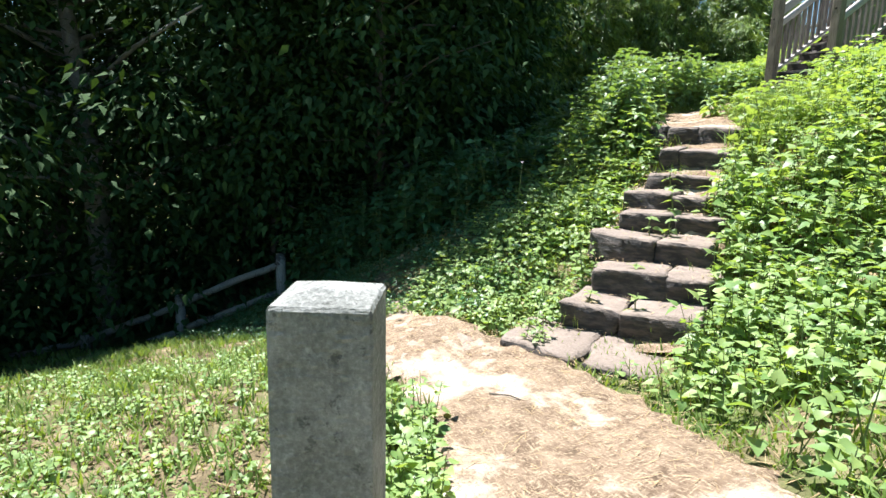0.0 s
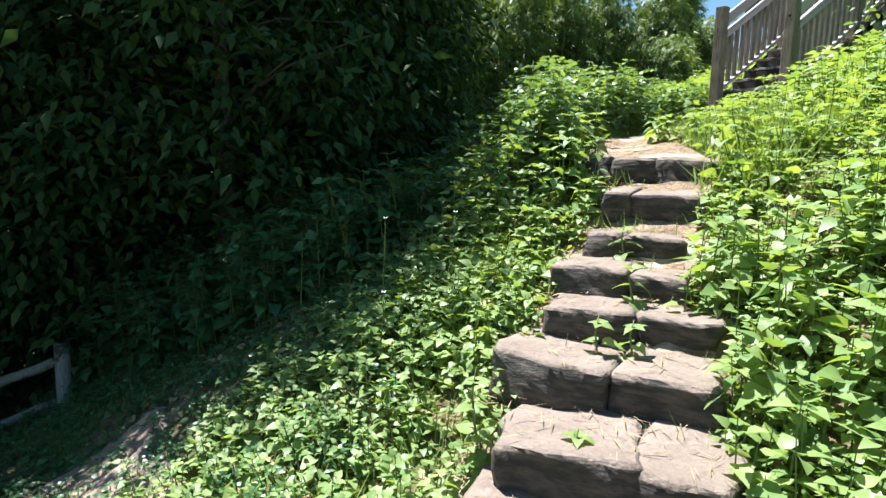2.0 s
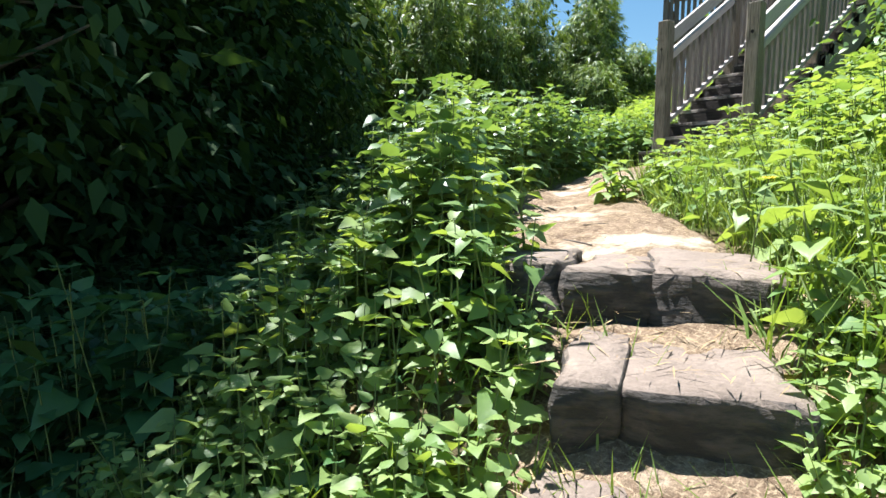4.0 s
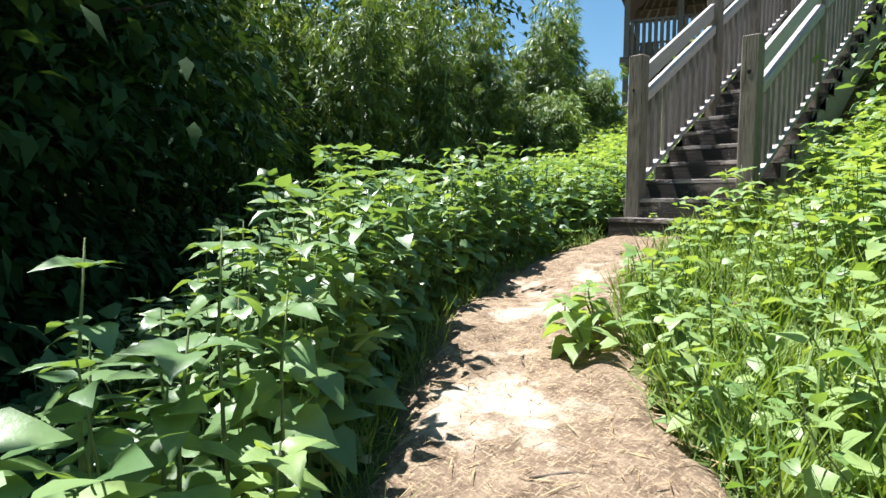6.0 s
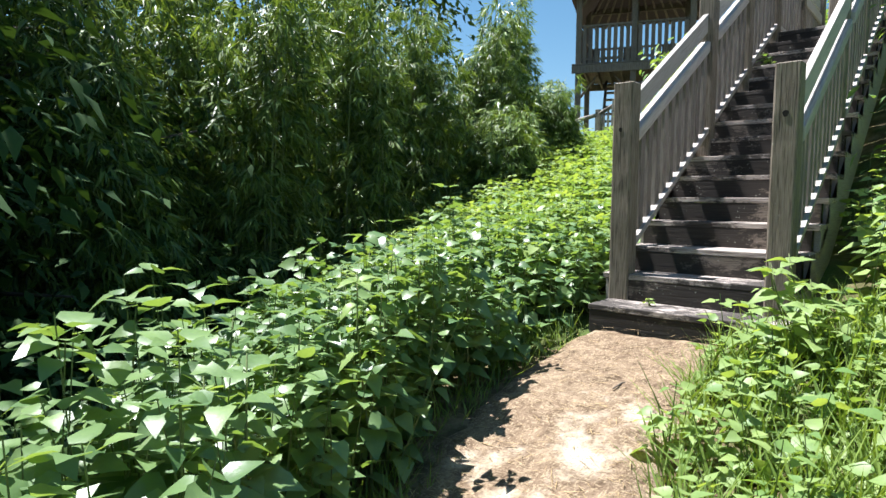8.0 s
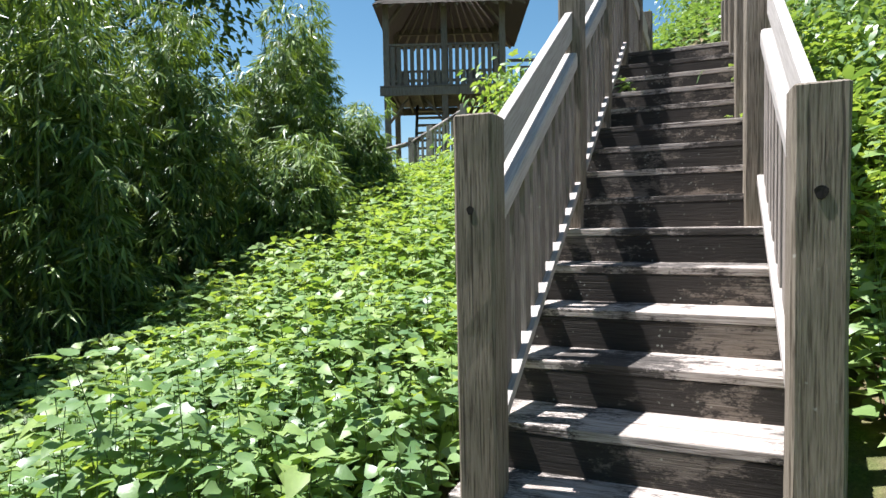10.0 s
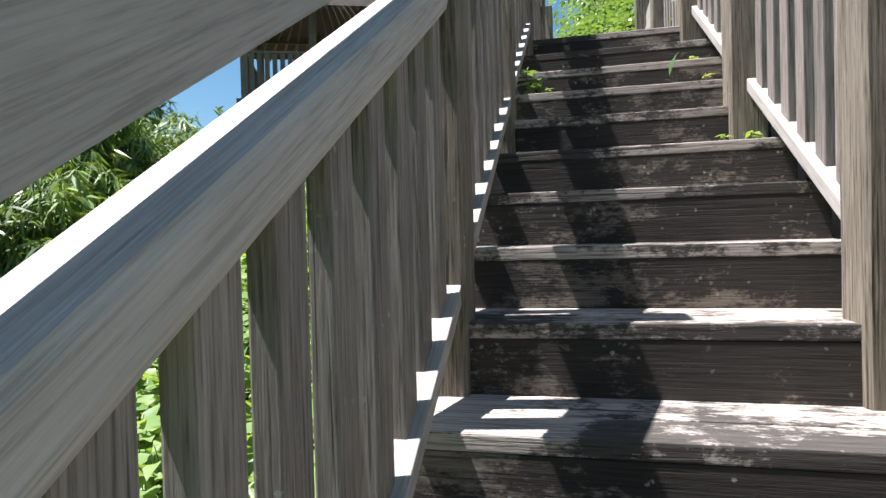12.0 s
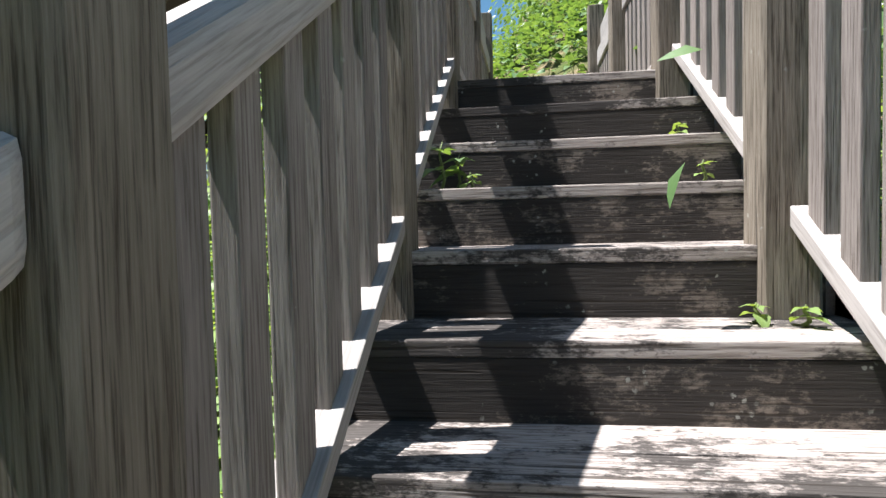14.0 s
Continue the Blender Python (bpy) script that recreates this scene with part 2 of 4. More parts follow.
# ---- mesh helpers ----
def part(name, bm, mat, parent=None, label=""):
    me = bpy.data.meshes.new(name)
    bm.normal_update()
    bm.to_mesh(me)
    bm.free()
    me.materials.append(mat)
    ob = new(name, me)
    ob.parent = parent
    if label:
        tagged(ob, label)
    return ob


def thing(name, label, category, group="", at=(0, 0, 0)):
    e = new(name)
    e.empty_display_size = 0.1
    e.location = at
    return tagged(e, label, category, group)


def box(bm, x0, x1, y0, y1, z0, z1, bevel=0.0):
    vs = [bm.verts.new(p) for p in ((x0, y0, z0), (x1, y0, z0), (x1, y1, z0), (x0, y1, z0), (x0, y0, z1), (x1, y0, z1), (x1, y1, z1), (x0, y1, z1))]
    fs = [bm.faces.new([vs[i] for i in q]) for q in ((3, 2, 1, 0), (4, 5, 6, 7), (0, 1, 5, 4), (1, 2, 6, 5), (2, 3, 7, 6), (3, 0, 4, 7))]
    if bevel:
        es = list({e for f in fs for e in f.edges})
        bmesh.ops.bevel(bm, geom=es, offset=bevel, segments=2, affect="EDGES", profile=0.6)
    return bm


def board(name, parent, mat, x0, x1, y0, y1, z0, z1, bevel=0.004, label=""):
    """A box-shaped timber with softened arrises, its origin at its middle."""
    cx, cy, cz = (x0 + x1) / 2, (y0 + y1) / 2, (z0 + z1) / 2
    bm = box(bmesh.new(), x0 - cx, x1 - cx, y0 - cy, y1 - cy, z0 - cz, z1 - cz, bevel)
    ob = part(name, bm, mat, parent, label)
    ob.location = (cx, cy, cz)
    return ob


def from_arrays(name, verts, faces, mat, parent=None, smooth=False):
    """One mesh from numpy vertices and equal-sided faces."""
    me = bpy.data.meshes.new(name)
    n, k = faces.shape
    me.vertices.add(len(verts))
    me.vertices.foreach_set("co", np.ascontiguousarray(verts, dtype=np.float32).ravel())
    me.loops.add(n * k)
    me.loops.foreach_set("vertex_index", np.ascontiguousarray(faces, dtype=np.int32).ravel())
    me.polygons.add(n)
    me.polygons.foreach_set("loop_start", np.arange(0, n * k, k, dtype=np.int32))
    me.polygons.foreach_set("use_smooth", np.full(n, smooth))
    me.update(calc_edges=True)
    me.materials.append(mat)
    ob = new(name, me)
    ob.parent = parent
    return ob


def tube(bm, points, radii, sides=8):
    """A tapering limb along the points."""
    rings = []
    for i, (p, r) in enumerate(zip(points, radii)):
        p = Vector(p)
        a = Vector(points[max(0, i - 1)])
        c = Vector(points[min(len(points) - 1, i + 1)])
        r = float(r)
        d = (c - a).normalized()
        u = d.orthogonal().normalized()
        v = d.cross(u)
        rings.append([bm.verts.new(p + (u * math.cos(t) + v * math.sin(t)) * r) for t in (2 * math.pi * k / sides for k in range(sides))])
    for a, c in zip(rings, rings[1:]):
        off = min(range(sides), key=lambda o: sum((a[k].co - c[(k + o) % sides].co).length for k in range(sides)))
        for k in range(sides):
            bm.faces.new((a[k], a[(k + 1) % sides], c[(k + 1 + off) % sides], c[(k + off) % sides]))
    bm.faces.new(rings[0][::-1])
    bm.faces.new(rings[-1])
    for f in bm.faces:
        f.smooth = True
    return bm


# ---- the lie of the land ----
rng = np.random.default_rng(7)
EX, EY = -0.504, 0.864     # uphill along the stone steps
STEP_FOOT = (4.2, -7.2)


def soft(v, k=0.25):
    """A rounded max(0, v)."""
    return 0.5 * (v + np.sqrt(v * v + k * k))


def along(x, y):
    return (x - STEP_FOOT[0]) * EX + (y - STEP_FOOT[1]) * EY


def across(x, y):
    return (x - 3.45) * EY - (y + 6.0) * EX


def waves(x, y):
    return 0.03 * np.sin(1.9 * x + 1.3 * y) + 0.025 * np.sin(3.7 * y - 2.3 * x + 1.0) + 0.015 * np.sin(7.1 * x + 5.3 * y)


def height(x, y):
    """Ground height at a place, in metres above the stair's bottom step."""
    x, y = np.asarray(x, float), np.asarray(y, float)
    s, q = along(x, y), across(x, y)
    lower = -2.12 - 0.25 * soft(3.4 - x, 0.8) - 0.12 * soft(-8.6 - y, 0.5) * np.clip((3.2 - x) / 3, 0, 1)
    hill = -2.03 + 0.455 * (soft(s, 0.15) - soft(s - 2.8, 0.3)) + 0.105 * soft(s - 2.8, 0.3)
    hill = hill - 0.42 * soft(-1.0 - q, 0.5) + 0.28 * soft(q - 0.55, 0.4) * np.clip((9 - q) / 6, 0, 1)
    back = np.clip((x + 2.5) / 4.0, 0, 1)
    level = np.clip(-x / 3.0, 0, 1)
    hill = hill + (0.31 * back + 0.12) * (soft(y - 2.2, 1.0) - level * soft(y - 11.5, 1.0)) - 0.105 * level * soft(s - 18.0, 1.0)
    d = hill - lower
    z = lower + 0.5 * (d + np.sqrt(d * d + 0.02))
    far = np.hypot(x, y)
    z = np.where(far > 25, z * np.clip(1 - (far - 25) / 60, 0.0, 1) + np.clip((far - 40) / 60, 0, 1) * (6 + 3 * np.sin(x * 0.05) + 2 * np.sin(y * 0.07)), z)
    return np.clip(z, -5.5, 14) + waves(x, y) * np.clip(1.2 - np.exp(-0.5 * (q / 0.3) ** 2), 0.2, 1)


# the trodden path: centre line and half width
TRACK = [(2.66, -4.66, 0.46), (2.14, -4.16, 0.48), (1.40, -3.35, 0.46), (0.86, -2.55, 0.46), (0.55, -1.75, 0.46), (0.45, -0.95, 0.46), (0.48, -0.3, 0.48)]


def off_track(x, y, line=TRACK):
    """Distance from the path's edge; negative on the path."""
    best = np.full(np.shape(x), 1e9)
    for (ax, ay, aw), (bx, by, bw) in zip(line, line[1:]):
        t = np.clip(((x - ax) * (bx - ax) + (y - ay) * (by - ay)) / ((bx - ax) ** 2 + (by - ay) ** 2), 0, 1)
        best = np.minimum(best, np.hypot(x - ax - t * (bx - ax), y - ay - t * (by - ay)) - (aw + t * (bw - aw)))
    return best


def west_of_track(x, y):
    return x < np.interp(y, [q[1] for q in TRACK], [q[0] for q in TRACK])


YARD = [(3.0, -8.2, 0.30), (3.9, -8.15, 0.42), (4.8, -8.15, 0.55), (5.65, -8.5, 0.60), (6.7, -9.45, 0.68), (7.6, -10.4, 0.8)]


def ground_sheet():
    u = np.linspace(-1, 1, 300)
    g = np.sinh(u * 6.2) / np.sinh(6.2) * 420 * 0.985 + u * 420 * 0.015
    X, Y = np.meshgrid(g + 1.5, g - 3.5)
    Z = height(X, Y)
    v = np.stack([X, Y, Z], -1).reshape(-1, 3)
    n = len(u)
    i = (np.arange(n - 1)[:, None] * n + np.arange(n - 1)).ravel()
    return from_arrays("ground", v, np.stack([i, i + 1, i + n + 1, i + n], 1), EARTH, smooth=True)


tagged(ground_sheet(), "brown earth slope with leaf litter and patches of moss", "ground", kind="structure")


def ribbon(name, line, mat, lift, cols=15, step=0.07, wobble=0.05):
    """A worn strip that lies on the ground along a centre line."""
    pts, ws = [], []
    for (ax, ay, aw), (bx, by, bw) in zip(line, line[1:]):
        k = max(2, int(math.hypot(bx - ax, by - ay) / step))
        for j in range(k):
            pts.append((ax + (bx - ax) * j / k, ay + (by - ay) * j / k))
            ws.append(aw + (bw - aw) * j / k)
    pts = np.array(pts)
    for _ in range(6):
        pts[1:-1] = (pts[:-2] + pts[1:-1] * 2 + pts[2:]) / 4
    d = np.gradient(pts, axis=0)
    d /= np.linalg.norm(d, axis=1)[:, None]
    nrm = np.stack([d[:, 1], -d[:, 0]], 1)
    t = np.linspace(-1, 1, cols)
    w = np.array(ws)[:, None] * (1 + wobble * rng.standard_normal((len(pts), 1))) * t[None, :]
    X = pts[:, 0:1] + nrm[:, 0:1] * w
    Y = pts[:, 1:2] + nrm[:, 1:2] * w
    Z = height(X, Y) + lift * np.clip((1 - np.abs(t)) * 6, -0.6, 1)[None, :] + 0.006 * rng.standard_normal(X.shape)
    v = np.stack([X, Y, Z], -1).reshape(-1, 3)
    i = (np.arange(len(pts) - 1)[:, None] * cols + np.arange(cols - 1)).ravel()
    return from_arrays(name, v, np.stack([i, i + 1, i + cols + 1, i + cols], 1), mat, smooth=True)


tagged(ribbon("path", TRACK, PATH, 0.045), "trodden reddish earth path strewn with dry straw", "path", kind="structure")
tagged(ribbon("step_bed", [(4.35, -7.35, 0.5), (3.6, -6.05, 0.45), (2.85, -4.85, 0.45)], PATH, 0.03), "earth and straw packed between the stone steps", "ground", kind="structure")
tagged(ribbon("yard", YARD, PATH, 0.05), "worn flat stone landing covered in straw at the foot of steps", "paving", kind="structure")

# ---- wooden stair ----
RISE, RUN, NOSE0 = 0.178, 0.295, 0.02
STEPS = 15                      # step k = 1 .. 15, its tread top at k * RISE
XL, XR = -0.05, 1.17            # outer ends of the treads
TH = 0.038
TAN = RISE / RUN


def nose_y(k):
    return NOSE0 + (k - 1) * RUN


def pitch_line(y):
    """Height of the line through the nosings."""
    return RISE + (y - NOSE0) * TAN


stair = thing("staircase", "weathered grey wooden staircase with black mould on the risers", "staircase")
for k in range(1, STEPS + 1):
    y, z = nose_y(k), k * RISE
    for j in (0, 1):
        tr = board("tread", stair, WOOD_X, XL, XR, y + j * 0.148, y + 0.142 + j * 0.196, z - TH, z, 0.005)
        tr.rotation_euler = (radians(random.uniform(-0.3, 0.3)), radians(random.uniform(-0.15, 0.15)), 0)
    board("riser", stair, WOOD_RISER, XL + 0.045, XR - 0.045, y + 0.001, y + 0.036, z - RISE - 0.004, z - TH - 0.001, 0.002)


def stringer(x0, x1):
    """A sawtooth carriage board below the treads."""
    bm = bmesh.new()
    prof = [(nose_y(1) + 0.05, -0.12)]
    for k in range(1, STEPS + 1):
        prof += [(nose_y(k) + 0.05, (k - 1) * RISE - TH if k > 1 else -0.12), (nose_y(k) + 0.05, k * RISE - TH)]
    end = nose_y(STEPS) + RUN
    prof += [(end, STEPS * RISE - TH), (end, STEPS * RISE - 0.34), (nose_y(1) + 0.38, -0.16)]
    out = []
    for p in prof:
        if not out or (abs(out[-1][0] - p[0]) + abs(out[-1][1] - p[1])) > 1e-4:
            out.append(p)
    a = [bm.verts.new((x0, y, z)) for y, z in out]
    b = [bm.verts.new((x1, y, z)) for y, z in out]
    n = len(out)
    for i in range(n):
        bm.faces.new((a[i], a[(i + 1) % n], b[(i + 1) % n], b[i]))
    bm.faces.new(a[::-1])
    bm.faces.new(b)
    bmesh.ops.triangulate(bm, faces=[f for f in bm.faces if len(f.verts) > 4])
    bmesh.ops.recalc_face_normals(bm, faces=bm.faces)
    return part("stringer", bm, WOOD_Y, stair, "sawtooth carriage board")


for sx in (XL + 0.002, XR - 0.04):
    stringer(sx, sx + 0.038)

plinth = thing("bottom_step", "low timber box step at the foot of the staircase", "step")
board("deck_board", plinth, WOOD_X, 0.0, 1.22, -0.30, -0.145, -TH, 0.0, 0.006)
board("deck_board", plinth, WOOD_X, 0.0, 1.22, -0.139, 0.012, -TH, 0.0, 0.006)
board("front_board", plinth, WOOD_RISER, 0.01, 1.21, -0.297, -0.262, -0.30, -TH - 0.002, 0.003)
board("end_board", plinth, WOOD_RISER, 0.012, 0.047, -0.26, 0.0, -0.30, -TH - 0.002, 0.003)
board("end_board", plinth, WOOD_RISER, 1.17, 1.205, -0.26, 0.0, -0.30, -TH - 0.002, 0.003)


def sloped(name, parent, mat, x0, x1, ya, yb, top, depth, chamfer=0.004, level=None, grain=True):
    """A rail that follows the stair's pitch between two posts; top: height over the nosings, depth: upright size."""
    bm = bmesh.new()
    ym = (ya + yb) / 2
    zm = level if level is not None else pitch_line(ym) + top
    s = 0 if level is not None else TAN
    tilt = math.atan(s) if grain else 0.0
    back = Matrix.Rotation(-tilt, 3, "X")
    pts = [back @ Vector((x - (x0 + x1) / 2, y - ym, (y - ym) * s - d)) for y in (ya, yb) for x, d in ((x0, depth), (x1, depth), (x1, 0.0), (x0, 0.0))]
    vs = [bm.verts.new(q) for q in pts]
    fs = [bm.faces.new([vs[i] for i in q]) for q in ((0, 1, 2, 3), (7, 6, 5, 4), (0, 4, 5, 1), (1, 5, 6, 2), (2, 6, 7, 3), (3, 7, 4, 0))]
    bmesh.ops.recalc_face_normals(bm, faces=fs)
    bmesh.ops.bevel(bm, geom=list(bm.edges), offset=chamfer, segments=2, affect="EDGES", profile=0.6)
    ob = part(name, bm, mat, parent)
    ob.rotation_euler = (tilt, 0, 0)
    ob.location = ((x0 + x1) / 2, ym, zm)
    return ob


def post(parent, x0, y0, z0, z1, w=0.138):
    bm = bmesh.new()
    n = 10
    rings = []
    for i in range(n + 1):
        z = (z1 - z0) * i / n
        j = 0.0015
        c = 0.010
        ring = []
        for px, py in ((c, 0), (w - c, 0), (w, c), (w, w - c), (w - c, w), (c, w), (0, w - c), (0, c)):
            ring.append(bm.verts.new((px - w / 2 + random.uniform(-j, j), py - w / 2 + random.uniform(-j, j), z)))
        rings.append(ring)
    for a, b in zip(rings, rings[1:]):
        for k in range(8):
            bm.faces.new((a[k], a[(k + 1) % 8], b[(k + 1) % 8], b[k]))
    bm.faces.new(rings[0][::-1])
    cap = [bm.verts.new((v.co.x * 0.9, v.co.y * 0.9, z1 - z0 + 0.006)) for v in rings[-1]]
    for k in range(8):
        bm.faces.new((rings[-1][k], rings[-1][(k + 1) % 8], cap[(k + 1) % 8], cap[k]))
    bm.faces.new(cap)
    ob = part("post", bm, WOOD_Z, parent)
    ob.location = (x0 + w / 2, y0 + w / 2, z0)
    return ob


def knot_hole(owner, dx, dz, r, face_y=-0.069):
    bm = bmesh.new()
    ring = [bm.verts.new((dx + r * math.cos(t) * (1 + 0.15 * math.sin(3 * t)), face_y - 0.003, dz + 1.15 * r * math.sin(t))) for t in np.linspace(0, 2 * math.pi, 13)[:-1]]
    deep = [bm.verts.new((dx + 0.6 * (v.co.x - dx), face_y + 0.02, dz + 0.6 * (v.co.z - dz))) for v in ring]
    for i in range(12):
        bm.faces.new((ring[i], ring[(i + 1) % 12], deep[(i + 1) % 12], deep[i]))
    bm.faces.new(ring)
    part("knot_hole", bm, HOLE, owner, "dark round bolt hole")


POST_Y = [0.0, 1.762, 2.938, 4.118]
LAND_Y = [4.118, 5.55, 7.0]
LAND_Z = STEPS * RISE


def side(mirror):
    """The posts, rails and pickets of one side of the stair and its landing."""
    r = thing("stair_railing", "weathered grey timber railing with square posts and upright pickets", "railing", "stair railings")

    def mx(a, b):
        return (a, b) if not mirror else (1.127 - b, 1.127 - a)
    first = True
    feet = [0.0, 6 * RISE, 10 * RISE, 14 * RISE]
    for y, z in zip(POST_Y, feet):
        x0 = (0.989 if mirror else 0.0) if first else (0.968 if mirror else -0.03)
        p = post(r, x0, y, z + 0.001, (pitch_line(y) + 1.115 + 0.22) if not first else 1.479)
        if first:
            knot_hole(p, (-0.01 if not mirror else 0.0), 1.165 if not mirror else 1.19, 0.013 if not mirror else 0.017)
        first = False
    w = 0.138
    for ya, yb in zip(POST_Y, POST_Y[1:]):
        a, b = ya + w + 0.001, yb - 0.001
        sloped("top_rail", r, WOOD_Y, *mx(0.012, 0.056), a, b, 1.115, 0.163)
        sloped("second_rail", r, WOOD_Y, *mx(-0.012, 0.088), a, b, 0.88, 0.10, 0.02)
        sloped("bottom_rail", r, WOOD_Y, *mx(0.008, 0.098), a, b, 0.115, 0.05)
        n = round((b - a) / 0.15)
        for i in range(n):
            yc = a + (i + 0.5) * (b - a) / n
            zb, zt = pitch_line(yc) + 0.10, pitch_line(yc) + 0.84
            x0, x1 = mx(0.034, 0.072)
            bal = sloped("picket", r, WOOD_BAL, x0, x1, yc - 0.038, yc + 0.038, 0.84, zt - zb, 0.004, grain=False)
            bal.location.x += random.uniform(-0.003, 0.003)
    for ya, yb in zip(LAND_Y, LAND_Y[1:]):
        x0 = 0.968 if mirror else -0.03
        post(r, x0, yb, LAND_Z - 0.9, LAND_Z + 1.25)
        a, b = ya + w + 0.001, yb - 0.001
        sloped("top_rail", r, WOOD_Y, *mx(0.012, 0.056), a, b, 0, 0.14, level=LAND_Z + 1.06)
        sloped("second_rail", r, WOOD_Y, *mx(0.03, 0.088), a, b, 0, 0.14, 0.01, level=LAND_Z + 0.85)
        sloped("bottom_rail", r, WOOD_Y, *mx(0.008, 0.098), a, b, 0, 0.045, level=LAND_Z + 0.12)
        n = round((b - a) / 0.148)
        for i in range(n):
            yc = a + (i + 0.5) * (b - a) / n
            x0, x1 = mx(0.034, 0.072)
            sloped("picket", r, WOOD_BAL, x0, x1, yc - 0.04, yc + 0.04, 0, 0.69, 0.003, level=LAND_Z + 0.80)
    return r


side(False)
side(True)

landing = thing("landing_deck", "weathered grey plank landing at the head of the staircase", "deck")
yy = nose_y(STEPS) + RUN + 0.006
while yy < 7.2:
    board("plank", landing, WOOD_X, XL, XR, yy, yy + 0.138, LAND_Z - TH, LAND_Z, 0.004)
    yy += 0.145
for sx in (XL + 0.03, XR - 0.07):
    board("joist", landing, WOOD_Y, sx, sx + 0.038, nose_y(STEPS) + RUN + 0.01, 7.19, LAND_Z - 0.23, LAND_Z - TH - 0.002, 0.003)


# ---- rough stone blocks ----
def rough_block(name, lx, ly, lz, mat, parent, seed, rough=0.03):
    """A quarried block with broken faces and rounded, uneven edges; its origin on top in the middle."""
    r = random.Random(seed)
    bm = bmesh.new()
    box(bm, -lx / 2, lx / 2, -ly / 2, ly / 2, -lz, 0)
    bmesh.ops.bevel(bm, geom=list(bm.edges), offset=min(lx, ly, lz) * 0.07, segments=1, affect="EDGES", profile=0.5)
    for _ in range(3):
        bmesh.ops.subdivide_edges(bm, edges=[e for e in bm.edges if e.calc_length() > 0.06], cuts=1, use_grid_fill=True)
    bmesh.ops.triangulate(bm, faces=bm.faces)
    off = Vector((r.uniform(0, 50), r.uniform(0, 50), r.uniform(0, 50)))
    for v in bm.verts:
        n0 = noise.noise_vector(v.co * 2.6 + off)
        n1 = noise.noise_vector(v.co * 7 + off)
        n2 = noise.noise_vector(v.co * 22 + off)
        d = n0 * rough * 1.1 + n1 * rough * 0.5 + n2 * rough * 0.28
        d.z = d.z * (0.3 if v.co.z > -0.02 else 0.8)
        v.co += d
    for f in bm.faces:
        f.smooth = random.random() < 0.8
    return part(name, bm, mat, parent)


TURN_STEP = math.degrees(math.atan2(EY, EX)) - 90   # blocks lie square to the climb
stones = thing("stone_steps", "rough quarried stone steps with weeds between the blocks", "steps")
# each step: along the climb, across, height, then the blocks' widths
FLIGHT = [
    (-0.50, 0.02, -1.93, (0.48, 0.44)), (-0.03, 0.155, -1.775, (0.38, 0.45)), (0.32, 0.19, -1.605, (0.46, 0.30)), (0.76, 0.085, -1.455, (0.46, 0.35)), (1.13, 0.13, -1.315, (0.40, 0.33)),
    (1.43, 0.03, -1.185, (0.38, 0.26)), (1.83, 0.02, -1.06, (0.18, 0.28)), (2.15, 0.07, -0.84, (0.14, 0.38)), (2.68, -0.08, -0.655, (0.28, 0.26, 0.36)),
]
for i, (s, q, z, widths) in enumerate(FLIGHT):
    total = sum(widths)
    at_q = q - total / 2
    nxt = FLIGHT[i + 1][0] if i + 1 < len(FLIGHT) else s + 0.5
    for j, w in enumerate(widths):
        deep = max(0.36, nxt - s + 0.12)
        cs, cq = s + deep / 2 + random.uniform(-0.02, 0.02), at_q + w / 2
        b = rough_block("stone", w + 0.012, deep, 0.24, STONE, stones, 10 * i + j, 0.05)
        # back from along/across to the plan
        ahead = cs - along(3.45, -6.0)
        gx, gy = 3.45 + cq * EY + ahead * EX, -6.0 - cq * EX + ahead * EY
        b.location = (gx, gy, z + random.uniform(-0.015, 0.015))
        b.rotation_euler = (radians(random.uniform(-3, 3)), radians(random.uniform(-3, 3)), radians(TURN_STEP + random.uniform(-5, 5)))
        at_q += w + 0.012

# paved side path that turns off towards the fence
side_path = ribbon("side_path", [(4.1, -8.25, 0.36), (3.7, -8.25, 0.42), (3.0, -8.2, 0.36), (2.2, -8.1, 0.36), (1.3, -8.0, 0.34)], SLAB, 0.042, 15, 0.07, 0.05)
tagged(side_path, "worn pale paved side path running into the shade of the wood", "paving", kind="structure")
rk = rough_block("boulder", 0.13, 0.12, 0.22, GRANITE, None, 300, 0.04)
rk.location = (1.80, -1.12, 0.02)
tagged(rk, "small pale grey upright stone among grass and leaves", "stone")


# ---- granite marker post ----
def granite_post(x, y, top, turn):
    h, w = top - float(height(x, y)) + 0.15, 0.10
    bm = bmesh.new()
    levels = [(0, w), (h * 0.25, w), (h * 0.5, w), (h * 0.75, w), (h - 0.008, w), (h, w - 0.006), (h + 0.024, 0.012)]
    rings = []
    for z, r in levels:
        rings.append([bm.verts.new((sx * r, sy * r, z)) for sx, sy in ((-1, -1), (1, -1), (1, 1), (-1, 1))])
    for a, b in zip(rings, rings[1:]):
        for k in range(4):
            bm.faces.new((a[k], a[(k + 1) % 4], b[(k + 1) % 4], b[k]))
    bm.faces.new(rings[0][::-1])
    bm.faces.new(rings[-1])
    bmesh.ops.bevel(bm, geom=[e for e in bm.edges if abs(e.verts[0].co.z - e.verts[1].co.z) > 0.05], offset=0.006, segments=2, affect="EDGES")
    ob = part("granite_post", bm, GRANITE, None)
    ob.location, ob.rotation_euler = (x, y, top - h), (0, 0, radians(turn))
    return tagged(ob, "square grey granite marker post with a low pyramid top", "post")


granite_post(5.745, -9.435, -1.04, 60)


